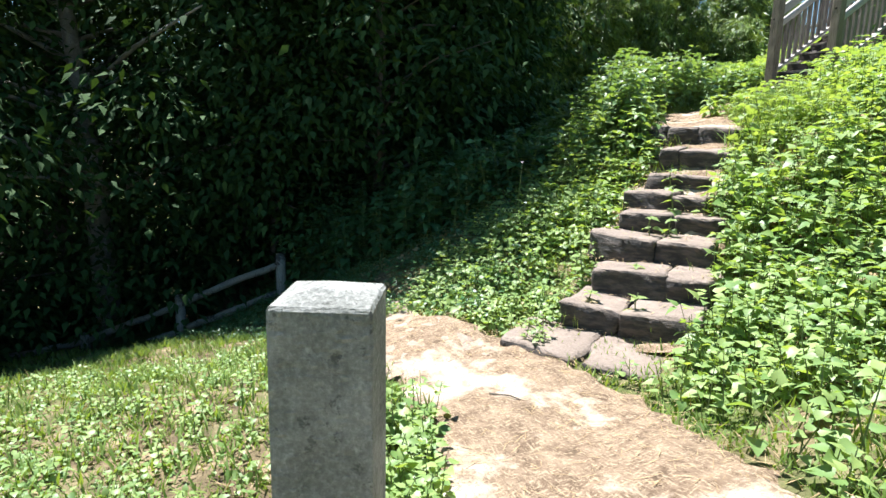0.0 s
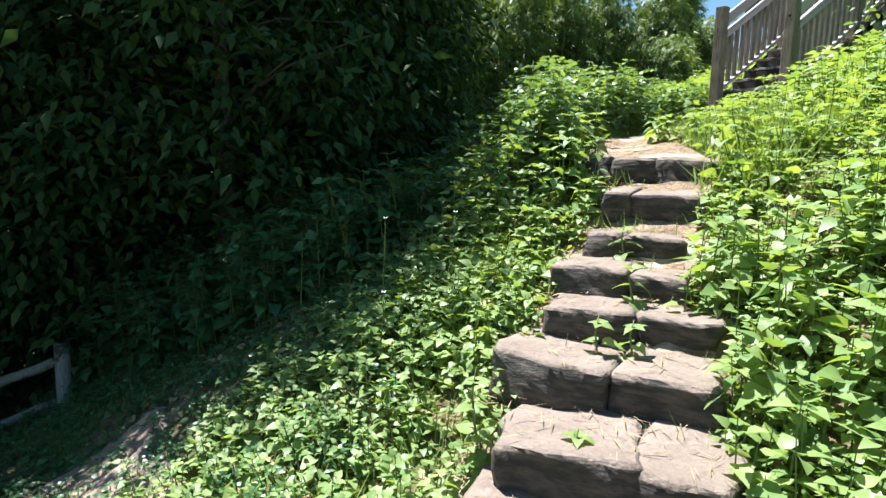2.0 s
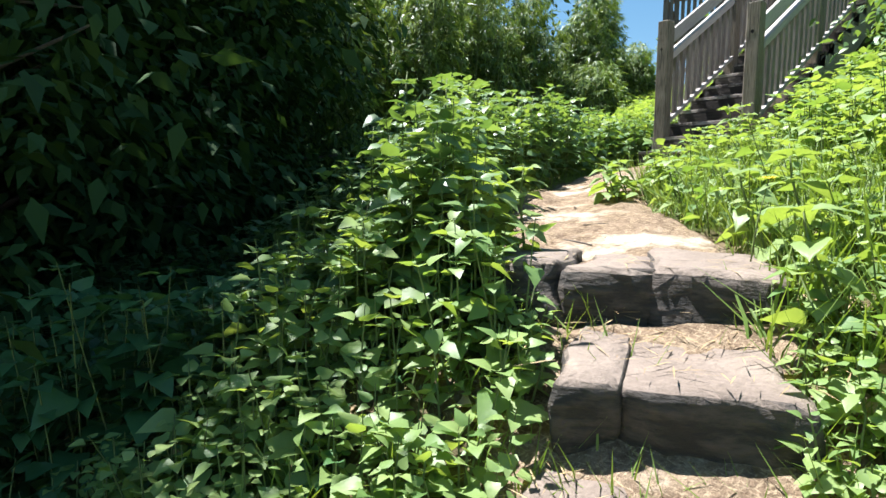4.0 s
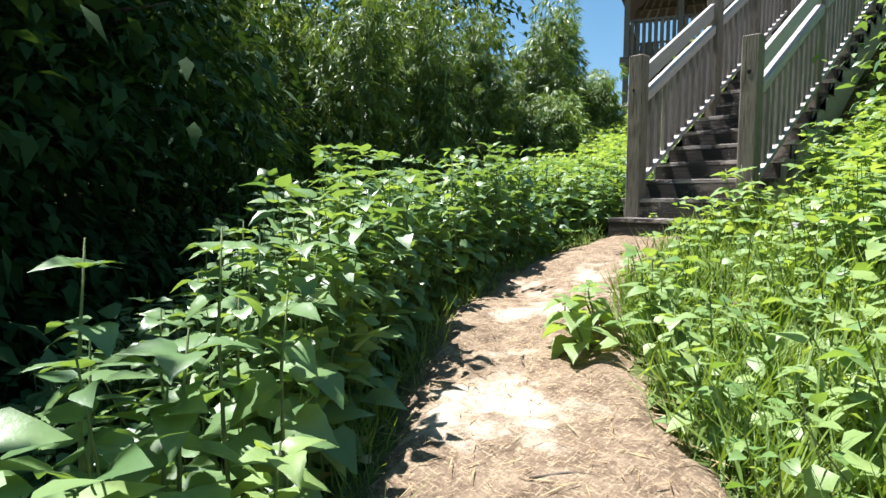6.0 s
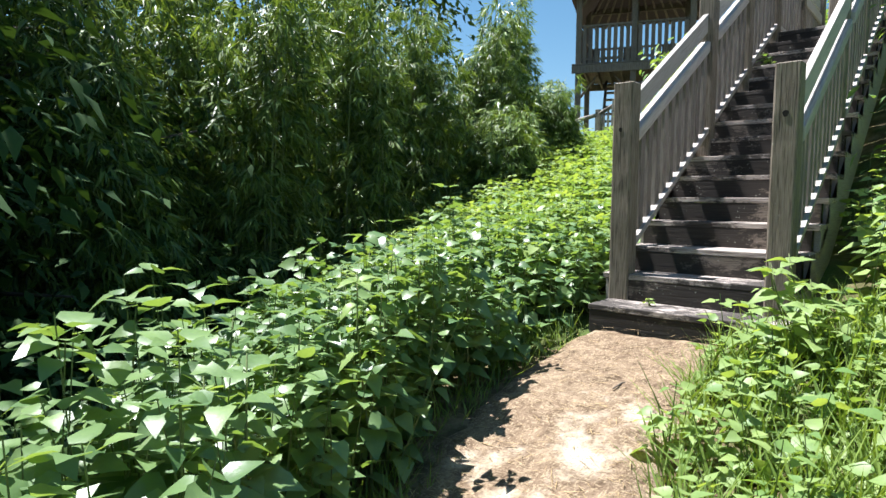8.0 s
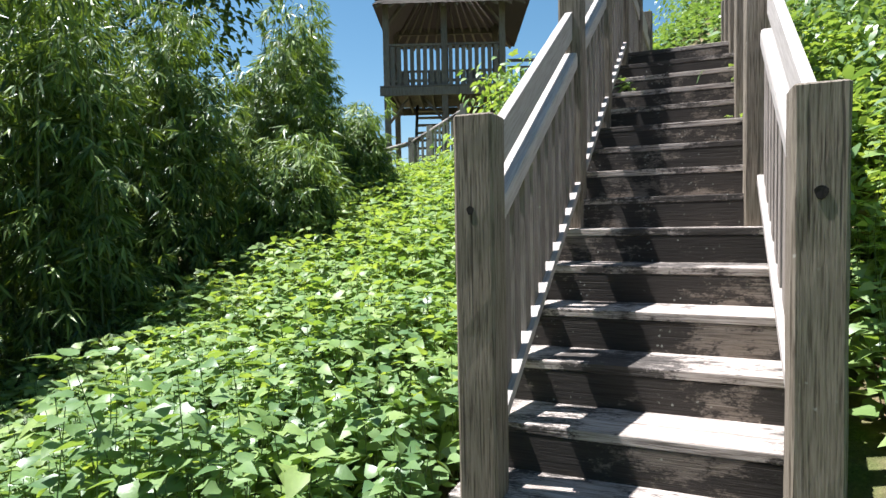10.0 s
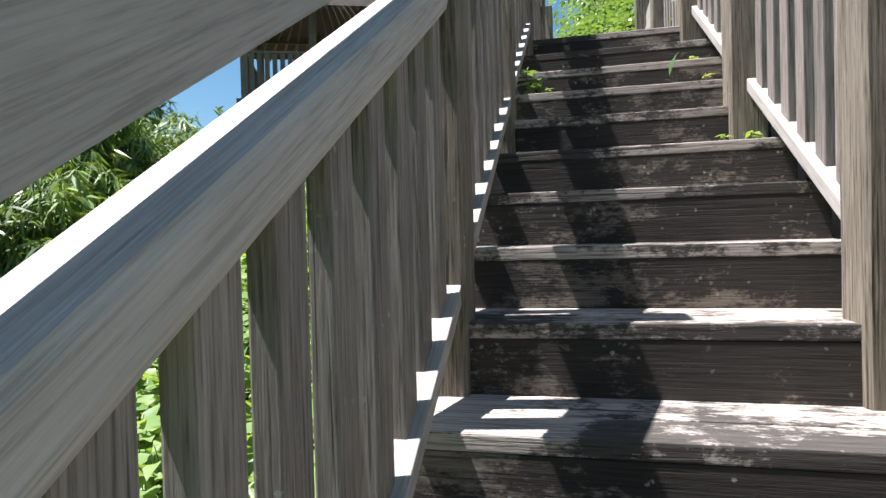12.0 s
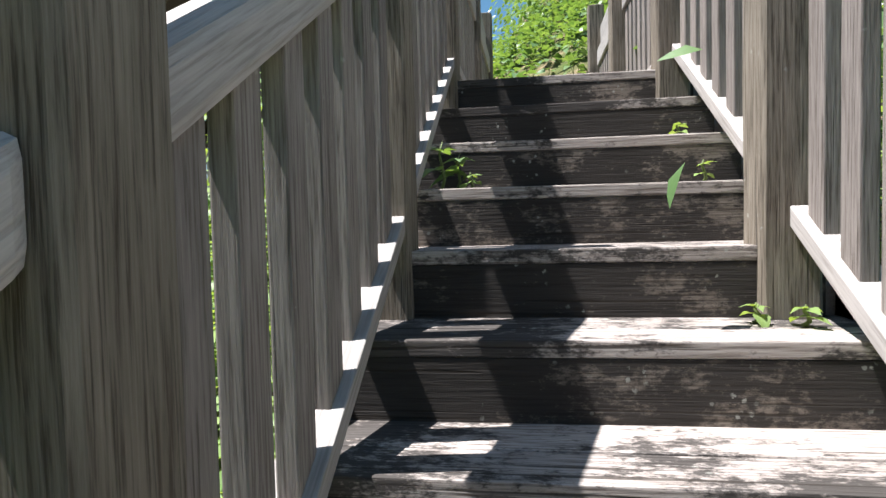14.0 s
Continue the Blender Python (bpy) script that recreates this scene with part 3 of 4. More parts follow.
# ---- split-rail fence down the slope ----
fence = thing("split_rail_fence", "grey timber post and rail fence beside the wood", "fence")
FP = [(-0.37, -8.14, -2.245), (-1.10, -9.24, -2.83), (-1.83, -10.34, -3.40), (-2.6, -11.5, -3.75)]
for i, (x, y, zt) in enumerate(FP):
    bm = tube(bmesh.new(), [(0, 0, -0.95), (0.005, 0, -0.4), (0, 0.004, 0.0)], [0.062, 0.06, 0.056], 10)
    p = part("fence_post", bm, WOOD_FENCE, fence)
    p.location = (x, y, zt)
for (ax, ay, az), (bx, by, bz) in zip(FP, FP[1:]):
    for drop in (0.12, 0.46):
        m = [((ax * (1 - t) + bx * t) + random.uniform(-0.012, 0.012), ay * (1 - t) + by * t, az * (1 - t) + bz * t - drop + random.uniform(-0.012, 0.012)) for t in np.linspace(0, 1, 7)]
        part("fence_rail", tube(bmesh.new(), m, [0.038, 0.043, 0.04, 0.044, 0.041, 0.043, 0.038], 8), WOOD_FENCE, fence)


# ---- lookout tower on the hill ----
def tower(cx, cy, turn):
    t = thing("lookout_tower", "dark timber lookout tower with balustrade, open stair and shingled roof", "tower", at=(cx, cy, 0))
    t.rotation_euler = (0, 0, radians(turn))
    W, D, floor, rail = 3.45, 3.2, 5.15, 1.2
    g = 1.8
    for x in (0, W / 2, W):
        for y in (0, D):
            board("post", t, WOOD_TOWER, x - 0.09, x + 0.09, y - 0.09, y + 0.09, g - 0.8, floor + 2.75, 0.01)
    for x in (0.0, W):
        board("beam", t, WOOD_TOWER, x - 0.05, x + 0.05, 0.1, D - 0.1, floor - 0.35, floor - 0.1, 0.005)
    for y in (-0.12, D + 0.12):
        board("beam", t, WOOD_TOWER, -0.2, W + 0.2, y - 0.03, y + 0.03, floor - 0.33, floor - 0.08, 0.005)
        board("beam", t, WOOD_TOWER, -0.3, W + 0.3, y - 0.03, y + 0.03, floor + 2.45, floor + 2.65, 0.005)
    for i in range(9):
        x = 0.15 + i * (W - 0.3) / 8
        board("joist", t, WOOD_TOWER, x - 0.025, x + 0.025, -0.08, D + 0.08, floor - 0.26, floor - 0.08, 0.003)
    for i in range(22):
        y = -0.15 + i * 0.158
        board("floor_plank", t, WOOD_TOWER, -0.2, W + 0.2, y, y + 0.15, floor - 0.07, floor - 0.03, 0.003)
    for (xa, xb) in ((0.09, W / 2 - 0.09), (W / 2 + 0.09, W - 0.09)):
        for y in (-0.02, D + 0.02):
            board("top_rail", t, WOOD_TOWER, xa, xb, y - 0.06, y + 0.06, floor + rail - 0.06, floor + rail, 0.005)
            board("bottom_rail", t, WOOD_TOWER, xa, xb, y - 0.03, y + 0.03, floor + 0.08, floor + 0.16, 0.005)
            n = 8
            for i in range(n):
                x = xa + (i + 0.5) * (xb - xa) / n
                board("picket", t, WOOD_TOWER, x - 0.06, x + 0.06, y - 0.018 - 0.03, y - 0.03 + 0.018, floor - 0.05, floor + rail - 0.07, 0.003)
    for x in (0.0, W):
        board("top_rail", t, WOOD_TOWER, x - 0.06, x + 0.06, 0.09, D - 0.09, floor + rail - 0.06, floor + rail, 0.005)
        for i in range(13):
            y = 0.2 + i * (D - 0.4) / 12
            board("picket", t, WOOD_TOWER, x - 0.018, x + 0.018, y - 0.06, y + 0.06, floor - 0.05, floor + rail - 0.07, 0.003)
    # hipped roof with its boarded underside and rafters
    bm = bmesh.new()
    e, z0 = 0.75, floor + 2.45
    low = [bm.verts.new(p) for p in ((-0.3, -e, z0 - 0.3), (W + e, -e, z0 - 0.3), (W + e, D + e, z0 - 0.3), (-0.3, D + e, z0 - 0.3))]
    top = [bm.verts.new(p) for p in ((W * 0.4, D / 2, z0 + 1.5), (W * 0.6, D / 2, z0 + 1.5))]
    for q in ((low[0], low[1], top[1], top[0]), (low[1], low[2], top[1]), (low[2], low[3], top[0], top[1]), (low[3], low[0], top[0])):
        bm.faces.new(q)
    bmesh.ops.solidify(bm, geom=bm.faces[:], thickness=0.07)
    part("roof", bm, ROOF, t, "dark shingled hip roof")
    for i in range(12):
        x = -0.2 + i * (W + 0.8) / 11
        xt = W * 0.4 + (W * 0.2) * i / 11
        for ys in (-e + 0.05, D + e - 0.05):
            part("rafter", tube(bmesh.new(), [(x, ys, z0 - 0.36), (xt, D / 2, z0 + 1.36)], [0.045, 0.045], 4), WOOD_TOWER, t)
    # corner braces
    for x, d in ((0.0, 1), (W, -1)):
        part("brace", tube(bmesh.new(), [(x, -0.02, floor + 1.7), (x + d * 0.55, -0.02, floor + 2.45)], [0.05, 0.05], 4), WOOD_TOWER, t)
    for x, d in ((0.0, 1), (W / 2, -1)):
        part("brace", tube(bmesh.new(), [(x, 0.3, floor - 1.1), (x + d * 0.6, 0.3, floor - 0.35)], [0.05, 0.05], 4), WOOD_TOWER, t)
    # open stair inside the legs
    for i in range(10):
        board("stair_tread", t, WOOD_TOWER, 0.75, 1.6, 0.5 + i * 0.22, 0.76 + i * 0.22, g + 0.5 + i * 0.28, g + 0.55 + i * 0.28, 0.004)
    for x in (0.72, 1.61):
        part("stair_string", tube(bmesh.new(), [(x, 0.5, g + 0.3), (x, 2.9, g + 3.3)], [0.07, 0.07], 4), WOOD_TOWER, t)
    # gallery that leads away behind
    board("gallery_beam", t, WOOD_TOWER, W + 0.2, W + 3.2, 0.6, 0.7, floor - 0.3, floor - 0.05, 0.004)
    board("gallery_rail", t, WOOD_TOWER, W + 0.2, W + 3.2, 0.6, 0.7, floor + 0.78, floor + 0.86, 0.004)
    board("gallery_rail", t, WOOD_TOWER, W + 0.2, W + 3.2, 0.6, 0.7, floor + 0.58, floor + 0.64, 0.004)
    for i in range(20):
        x = W + 0.3 + i * 0.145
        board("gallery_picket", t, WOOD_TOWER, x, x + 0.06, 0.63, 0.67, floor - 0.04, floor + 0.58, 0.003)
    return t


tower(-7.95, 14.35, 22)


def hill_fence():
    t = thing("picket_fence", "grey timber picket fence climbing the hill to the tower", "fence")
    pts = [(-5.98, 10.24), (-5.11, 10.13), (-4.53, 9.84), (-3.51, 9.18)]
    tops = [2.69, 2.81, 2.98, 3.23]
    for (x, y), z in zip(pts, tops):
        board("fence_post", t, WOOD_FENCE, x - 0.06, x + 0.06, y - 0.06, y + 0.06, float(height(x, y)) - 0.2, z + 0.12, 0.006)
    for i in range(3):
        a, b = Vector((*pts[i], tops[i])), Vector((*pts[i + 1], tops[i + 1]))
        part("rail", tube(bmesh.new(), [a, b], [0.05, 0.05], 6), WOOD_FENCE, t)
        part("rail", tube(bmesh.new(), [a - Vector((0, 0, 0.75)), b - Vector((0, 0, 0.75))], [0.04, 0.04], 6), WOOD_FENCE, t)
        n = max(4, int((b - a).length / 0.14))
        if i >= 1:
            for k in range(n):
                p = a.lerp(b, (k + 0.5) / n)
                board("picket", t, WOOD_FENCE, p.x - 0.024, p.x + 0.024, p.y - 0.05, p.y - 0.02, p.z - 0.85, p.z - 0.02, 0.003)
    return t


hill_fence()

# ---- leaves ----
# outline of one broad leaf along its midrib: length share, half width share
BROAD = ((0.0, 0.0), (0.10, 0.33), (0.38, 0.41), (0.72, 0.22), (1.0, 0.0))


def leaf_shape(fold=0.25, droop=0.35):
    """A broad pointed leaf of length 1 along +y, folded at its rib and drooping to its tip; 3-sided faces."""
    v = [(0, 0, 0)]
    for t, w in BROAD[1:-1]:
        z = -droop * t * t
        v += [(-w, t - 0.06, z + fold * w), (0, t, z), (w, t - 0.06, z + fold * w)]
    v.append((0, 1, -droop))
    f = [(0, 2, 1), (0, 3, 2)]
    for r in (0, 1):
        a, b = 1 + 3 * r, 4 + 3 * r
        f += [(a, a + 1, b + 1), (a, b + 1, b), (a + 1, a + 2, b + 2), (a + 1, b + 2, b + 1)]
    f += [(7, 8, 10), (8, 9, 10)]
    return np.array(v), np.array(f)


def blade_shape(width=0.12, droop=0.3):
    """A narrow leaf of length 1 along +y."""
    v = [(0, 0, 0), (-width / 2, 0.35, -droop * 0.1), (width / 2, 0.35, -droop * 0.1 + width * 0.15), (0, 1, -droop)]
    return np.array(v), np.array([(0, 2, 1), (1, 2, 3)])


def frames(yaw, pitch, roll):
    """Turning matrices: roll about the leaf's own rib, pitch up, then yaw about the plumb line."""
    cy, sy, cp, sp, cr, sr = np.cos(yaw), np.sin(yaw), np.cos(pitch), np.sin(pitch), np.cos(roll), np.sin(roll)
    n = len(yaw)
    Z = np.zeros(n)
    O = np.ones(n)
    A = np.array([[cy, -sy, Z], [sy, cy, Z], [Z, Z, O]]).transpose(2, 0, 1)
    B = np.array([[O, Z, Z], [Z, cp, -sp], [Z, sp, cp]]).transpose(2, 0, 1)
    C = np.array([[cr, Z, sr], [Z, O, Z], [-sr, Z, cr]]).transpose(2, 0, 1)
    return A @ B @ C


def leaves(name, pos, yaw, pitch, roll, size, mat, shape, parent=None):
    """Many leaves in one mesh."""
    v, f = shape
    M = frames(yaw, pitch, roll)
    V = np.einsum("nij,kj->nki", M, v) * np.asarray(size)[:, None, None] + np.asarray(pos)[:, None, :]
    F = f[None] + (np.arange(len(pos)) * len(v))[:, None, None]
    return from_arrays(name, V.reshape(-1, 3), F.reshape(-1, f.shape[1]), mat, parent, True)


def stems(name, base, tip, radius, mat, parent=None):
    """Many thin three-sided stems in one mesh."""
    n = len(base)
    ang = np.array([0, 2.094, 4.189])
    off = np.stack([np.cos(ang), np.sin(ang), np.zeros(3)], 1)
    r = np.broadcast_to(np.asarray(radius, float), (n,))[:, None, None]
    a = base[:, None] + off[None] * r
    b = tip[:, None] + off[None] * r * 0.4
    V = np.concatenate([a, b], 1)
    f = np.array([(0, 1, 4, 3), (1, 2, 5, 4), (2, 0, 3, 5)])
    F = f[None] + (np.arange(n) * 6)[:, None, None]
    return from_arrays(name, V.reshape(-1, 3), F.reshape(-1, 4), mat, parent)


def herb(base, tall, size, lean=0.12, per=2, gap=0.085):
    """Leaf places for a bed of upright herbs: pairs of leaves up each stem, turned crosswise, smaller at the top."""
    P, YW, PT, RL, SZ, B, Tp = [], [], [], [], [], [], []
    for b, h, s in zip(base, tall, size):
        d = np.array([rng.normal(0, lean), rng.normal(0, lean) - 0.02, 1.0])
        top = b + d * h
        B.append(b)
        Tp.append(top)
        turn = rng.uniform(0, 6.28)
        n = max(2, int(h / gap * 0.82))
        for j in range(n):
            t = 0.14 + 0.86 * (j + 0.5) / n + rng.uniform(-0.03, 0.03)
            grow = 1.15 - 0.55 * t if j < n - 1 else 0.62
            for k in range(per if j < n - 1 else 4):
                a = turn + k * 2 * math.pi / (per if j < n - 1 else 4) + rng.normal(0, 0.25)
                l = s * grow * rng.uniform(0.75, 1.2)
                out = 0.25 * l + 0.012
                P.append(b + d * h * min(t, 1) + np.array([-math.sin(a) * out, math.cos(a) * out, 0.01]))
                YW.append(a)
                PT.append(rng.normal(0.05 if j < n - 1 else 0.35, 0.28))
                RL.append(rng.normal(0, 0.3))
                SZ.append(l)
            turn += 1.57 if per == 2 else 0.9
    return tuple(np.array(v) for v in (P, YW, PT, RL, SZ, B, Tp))


def herb_bed(name, label, pts, tall, size, mat, lean=0.12, per=2, shape=None, gap=0.085):
    z = height(pts[:, 0], pts[:, 1])
    base = np.column_stack([pts, z - 0.02])
    P, YW, PT, RL, SZ, B, Tp = herb(base, tall, size, lean, per, gap)
    e = thing(name, label, "plants")
    e["kind"] = "stuff"
    o = leaves("leaf_mass", P, YW, PT, RL, SZ, mat, shape or leaf_shape(), e)
    tagged(o, kind="stuff")
    tagged(stems("stem_mass", B, Tp, 0.0045, STEM, e), kind="stuff")
    return e


def scatter(n, x0, x1, y0, y1, keep):
    """Random places in a rectangle for which keep is true."""
    p = np.column_stack([rng.uniform(x0, x1, n), rng.uniform(y0, y1, n)])
    return p[keep(p[:, 0], p[:, 1])]


def clear(x, y, track=0.0, steps=0.0):
    """True off the path, the steps, the yard and the stair."""
    s, q = along(x, y), across(x, y)
    high = s > 1.25
    on_steps = (s > -0.6) & (s < 3.1) & (np.abs(q - np.where(high, 0.05, 0.16)) < np.where(high, 0.28, 0.37) + steps)
    on_stair = (x > -0.16) & (x < 1.26) & (y > -0.36) & (y < 8)
    return (off_track(x, y) > track) & ~on_steps & ~on_stair & (off_track(x, y, YARD) > track * 0.6)


SHAPE = leaf_shape()


def left_bed(x, y):
    q, s = across(x, y), along(x, y)
    return clear(x, y, 0.12, 0.1) & west_of_track(x, y) & (q < 0.2) & (q > -3.6) & (s > 2.6) & (x > -4.6) & (y < 9) & (off_track(x, y) < 3.4 + 0.3 * np.maximum(y, 0))


p = scatter(9000, -4.6, 3.0, -6.5, 2.0, left_bed)[:2300]
edge = np.clip(1 - np.abs(off_track(p[:, 0], p[:, 1]) - 0.75) / 1.2, 0, 1) + 0.3 * np.sin(2.7 * p[:, 0] + 1.0) * np.sin(3.3 * p[:, 1])
sl, ql = along(p[:, 0], p[:, 1]), across(p[:, 0], p[:, 1])
near_low = 1 - 0.68 * np.clip((4.3 - sl) / 0.6, 0, 1) * np.clip((-0.75 - ql) / 0.3, 0, 1)
tall_side = (1 - 0.45 * np.clip((p[:, 1] + 1.4) / 0.6, 0, 1) * np.clip((p[:, 0] + 1.0) / 0.5, 0, 1)) * (1 + 0.25 * np.clip((p[:, 1] + 4.3) / 0.5, 0, 1) * np.clip(1.3 - off_track(p[:, 0], p[:, 1]), 0, 1))
herb_bed("nettle_bed", "dense bed of knee-high broad-leaved green weeds beside the path", p, rng.uniform(0.45, 0.8, len(p)) * (0.7 + 0.5 * edge) * near_low * tall_side, rng.uniform(0.09, 0.135, len(p)), NETTLE, 0.12, 2, None, 0.08)


def hill_bed(x, y):
    return clear(x, y, 0.15) & (x < np.where(y < 0.6, -0.35, -0.1)) & (y > -0.4) & (x > -4.4 - 0.25 * y) & (across(x, y) > -4.2)


p = scatter(9000, -7.5, 0.0, -0.4, 10.5, hill_bed)[:3300]
herb_bed("hillside_weeds", "sunlit carpet of light green broad-leaved weeds on the hillside", p, rng.uniform(0.4, 0.7, len(p)), rng.uniform(0.115, 0.165, len(p)), NETTLE_LIGHT, 0.12, 2, None, 0.095)


def right_bed(x, y):
    q, s = across(x, y), along(x, y)
    return clear(x, y, 0.9, 0.0) & (q > 0.3) & (q < 5.5) & (s > -0.2) & (y < 3.0) & (x > 0.2)


p = scatter(9000, 0.6, 8.5, -9.5, 2.5, right_bed)[:2600]
low = np.clip(along(p[:, 0], p[:, 1]) / 2.0, 0.25, 1)
herb_bed("bank_weeds", "thick bright green leafy weeds covering the bank beside the stone steps", p, rng.uniform(0.32, 0.62, len(p)) * (0.55 + 0.45 * low), rng.uniform(0.085, 0.13, len(p)), NETTLE_LIGHT)


def foot_bed(x, y):
    q, s = across(x, y), along(x, y)
    return clear(x, y, 0.0, 0.02) & (np.abs(q) < 1.7) & (s > -0.7) & (s < 3.0)


p = scatter(7000, 1.5, 6.5, -9.0, -3.5, foot_bed)[:1500]
herb_bed("low_weeds", "low mixed weeds along the sides of the stone steps", p, rng.uniform(0.07, 0.24, len(p)), rng.uniform(0.04, 0.075, len(p)), NETTLE_LIGHT, 0.2, 3, None, 0.05)


p = scatter(4000, 1.0, 5.0, -8.5, -4.0, lambda x, y: clear(x, y, 0.05, 0.06) & (along(x, y) > 0.8) & (along(x, y) < 3.1) & (across(x, y) > -1.25) & (across(x, y) < -0.2))[:260]
herb_bed("bank_herbs", "mid-height light green weeds on the left shoulder of the stone steps", p, rng.uniform(0.2, 0.48, len(p)) * np.clip(0.4 + 0.6 * (along(p[:, 0], p[:, 1]) - 1.9) / 0.5, 0.4, 1), rng.uniform(0.07, 0.115, len(p)), NETTLE_LIGHT)


def shade_bed(x, y):
    q, s = across(x, y), along(x, y)
    return clear(x, y, 0.2, 0.2) & (q < -1.15 - 0.8 * np.clip(2.6 - s, 0, 1)) & (q > -4.4) & (s > 1.6) & (s < 4.6) & (off_track(x, y, YARD) > 1.2)


p = scatter(6000, -3.0, 4.0, -10.0, -3.0, shade_bed)
p = p[:1300]
sag = 1 - 0.6 * np.clip((along(p[:, 0], p[:, 1]) - 2.2) / 0.4, 0, 1) * np.clip((across(p[:, 0], p[:, 1]) + 2.9) / 0.5, 0, 1)
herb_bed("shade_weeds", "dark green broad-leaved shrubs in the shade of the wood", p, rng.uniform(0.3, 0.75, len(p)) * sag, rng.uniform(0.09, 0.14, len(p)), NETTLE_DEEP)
p = scatter(9000, -3.0, 4.0, -10.0, -4.0, lambda x, y: clear(x, y, 0.1, 0.2) & (across(x, y) < -0.7) & (along(x, y) > -0.1) & (along(x, y) < 2.6) & (off_track(x, y, YARD) > 0.1) & (across(x, y) > -4.8))[:1500]
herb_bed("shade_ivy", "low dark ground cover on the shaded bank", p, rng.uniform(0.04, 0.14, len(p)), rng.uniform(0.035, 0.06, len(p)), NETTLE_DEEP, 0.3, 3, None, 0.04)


p = scatter(6000, 3.5, 10.0, -11.5, -6.0, lambda x, y: clear(x, y, 0.04, 0.05) & (across(x, y) > 0.45) & (along(x, y) < 0.5) & (off_track(x, y, YARD) < 1.7))[:900]
herb_bed("yard_weeds", "fresh green weeds spilling over the edge of the stone landing", p, rng.uniform(0.12, 0.42, len(p)), rng.uniform(0.06, 0.1, len(p)), NETTLE_LIGHT, 0.2)

# ---- grass, straw and clover of the lawn ----
def grass(name, label, pts, tall, mat, per=7, width=0.05, spread=0.05, lean=0.6):
    base = np.repeat(pts, per, 0) + rng.normal(0, spread, (len(pts) * per, 2))
    h = np.repeat(tall, per) * rng.uniform(0.5, 1.15, len(base))
    pos = np.column_stack([base, height(base[:, 0], base[:, 1]) - 0.01])
    yaw = rng.uniform(0, 6.28, len(base))
    o = leaves(name, pos, yaw, np.pi / 2 - np.abs(rng.normal(0, lean, len(base))) * 0.6, rng.normal(0, 0.3, len(base)), h, mat, blade_shape(width, 0.35))
    return tagged(o, label, "grass", kind="stuff")


lawn = scatter(44000, -3.0, 8.0, -13.0, -7.0, lambda x, y: (off_track(x, y, YARD) > -0.05) & (along(x, y) < 0.3) & (np.hypot(x - 3, y + 9.5) < 6))
grass("lawn_grass", "short mown grass with dry patches beside the fence", lawn[:15000], rng.uniform(0.04, 0.11, len(lawn[:15000])), GRASS, 5, 0.12, 0.03)
grass("lawn_straw", "dry straw scattered over the lawn", lawn[15000:19000], rng.uniform(0.04, 0.1, len(lawn[15000:19000])), STRAW, 4, 0.07, 0.04, 2.4)
p = scatter(4000, 2.0, 7.0, -13.0, -8.0, lambda x, y: (off_track(x, y, YARD) > 0.0) & (along(x, y) < 0.2) & (np.hypot(x - 4.3, y + 10.2) < 3.2))[:1500]
herb_bed("lawn_clover", "bright clover and creeping weeds in the lawn", p, rng.uniform(0.03, 0.12, len(p)), rng.uniform(0.03, 0.055, len(p)), NETTLE_LIGHT, 0.3, 3, None, 0.035)
verge = scatter(9000, 0.3, 3.6, -5.0, 0.0, lambda x, y: (off_track(x, y) > 0.0) & (off_track(x, y) < 1.05) & (across(x, y) > -0.2) & clear(x, y))
grass("verge_grass", "tall bright green grass on the verge of the path", verge[:1200], rng.uniform(0.16, 0.36, len(verge[:1200])), GRASS, 7, 0.034, 0.035)
vp = verge[1300:1620]
herb_bed("verge_weeds", "broad-leaved bright weeds overhanging the path's edge", vp, rng.uniform(0.1, 0.42, len(vp)), rng.uniform(0.07, 0.12, len(vp)), NETTLE_LIGHT, 0.25)
edge_l = scatter(9000, -0.6, 2.6, -5.6, -0.2, lambda x, y: (off_track(x, y) > -0.04) & (off_track(x, y) < 0.2) & (across(x, y) < 0.1) & clear(x, y))
grass("edge_grass", "thin grass along the edge of the path", edge_l[:450], rng.uniform(0.08, 0.24, len(edge_l[:450])), GRASS, 6, 0.03, 0.04)
tuft = scatter(6000, 1.8, 5.0, -8.0, -4.0, lambda x, y: (along(x, y) > 0) & (along(x, y) < 2.9) & (np.abs(across(x, y)) < 0.9) & ((np.abs(across(x, y) - 0.16) > 0.3) | (rng.random(len(x)) < 0.3)))
grass("step_grass", "grass tufts rooted between the stone steps", tuft[:520], rng.uniform(0.06, 0.2, 520), GRASS, 8, 0.035, 0.03)
st = scatter(40000, -0.2, 8.0, -11.0, 0.0, lambda x, y: (off_track(x, y) < 0.05) | (off_track(x, y, YARD) < 0.05))[:5200]
base = np.column_stack([st, height(st[:, 0], st[:, 1]) + 0.052])
tagged(leaves("straw_litter", base, rng.uniform(0, 6.28, len(st)), rng.normal(0.02, 0.05, len(st)), np.zeros(len(st)), rng.uniform(0.03, 0.12, len(st)), STRAW, blade_shape(0.04, 0.02)),
       "loose dry straw and stalks lying on the path", "straw", kind="stuff")
ss = scatter(4000, 1.5, 5.5, -8.5, -4.0, lambda x, y: (along(x, y) > -0.1) & (along(x, y) < 3.0) & (np.abs(across(x, y) - 0.12) < 0.42))[:700]
sv = along(ss[:, 0], ss[:, 1])
fs = np.array([f[0] for f in FLIGHT])
fz = np.array([f[2] for f in FLIGHT])
top = fz[np.clip(np.searchsorted(fs, sv - 0.05) - 1, 0, len(fs) - 1)]
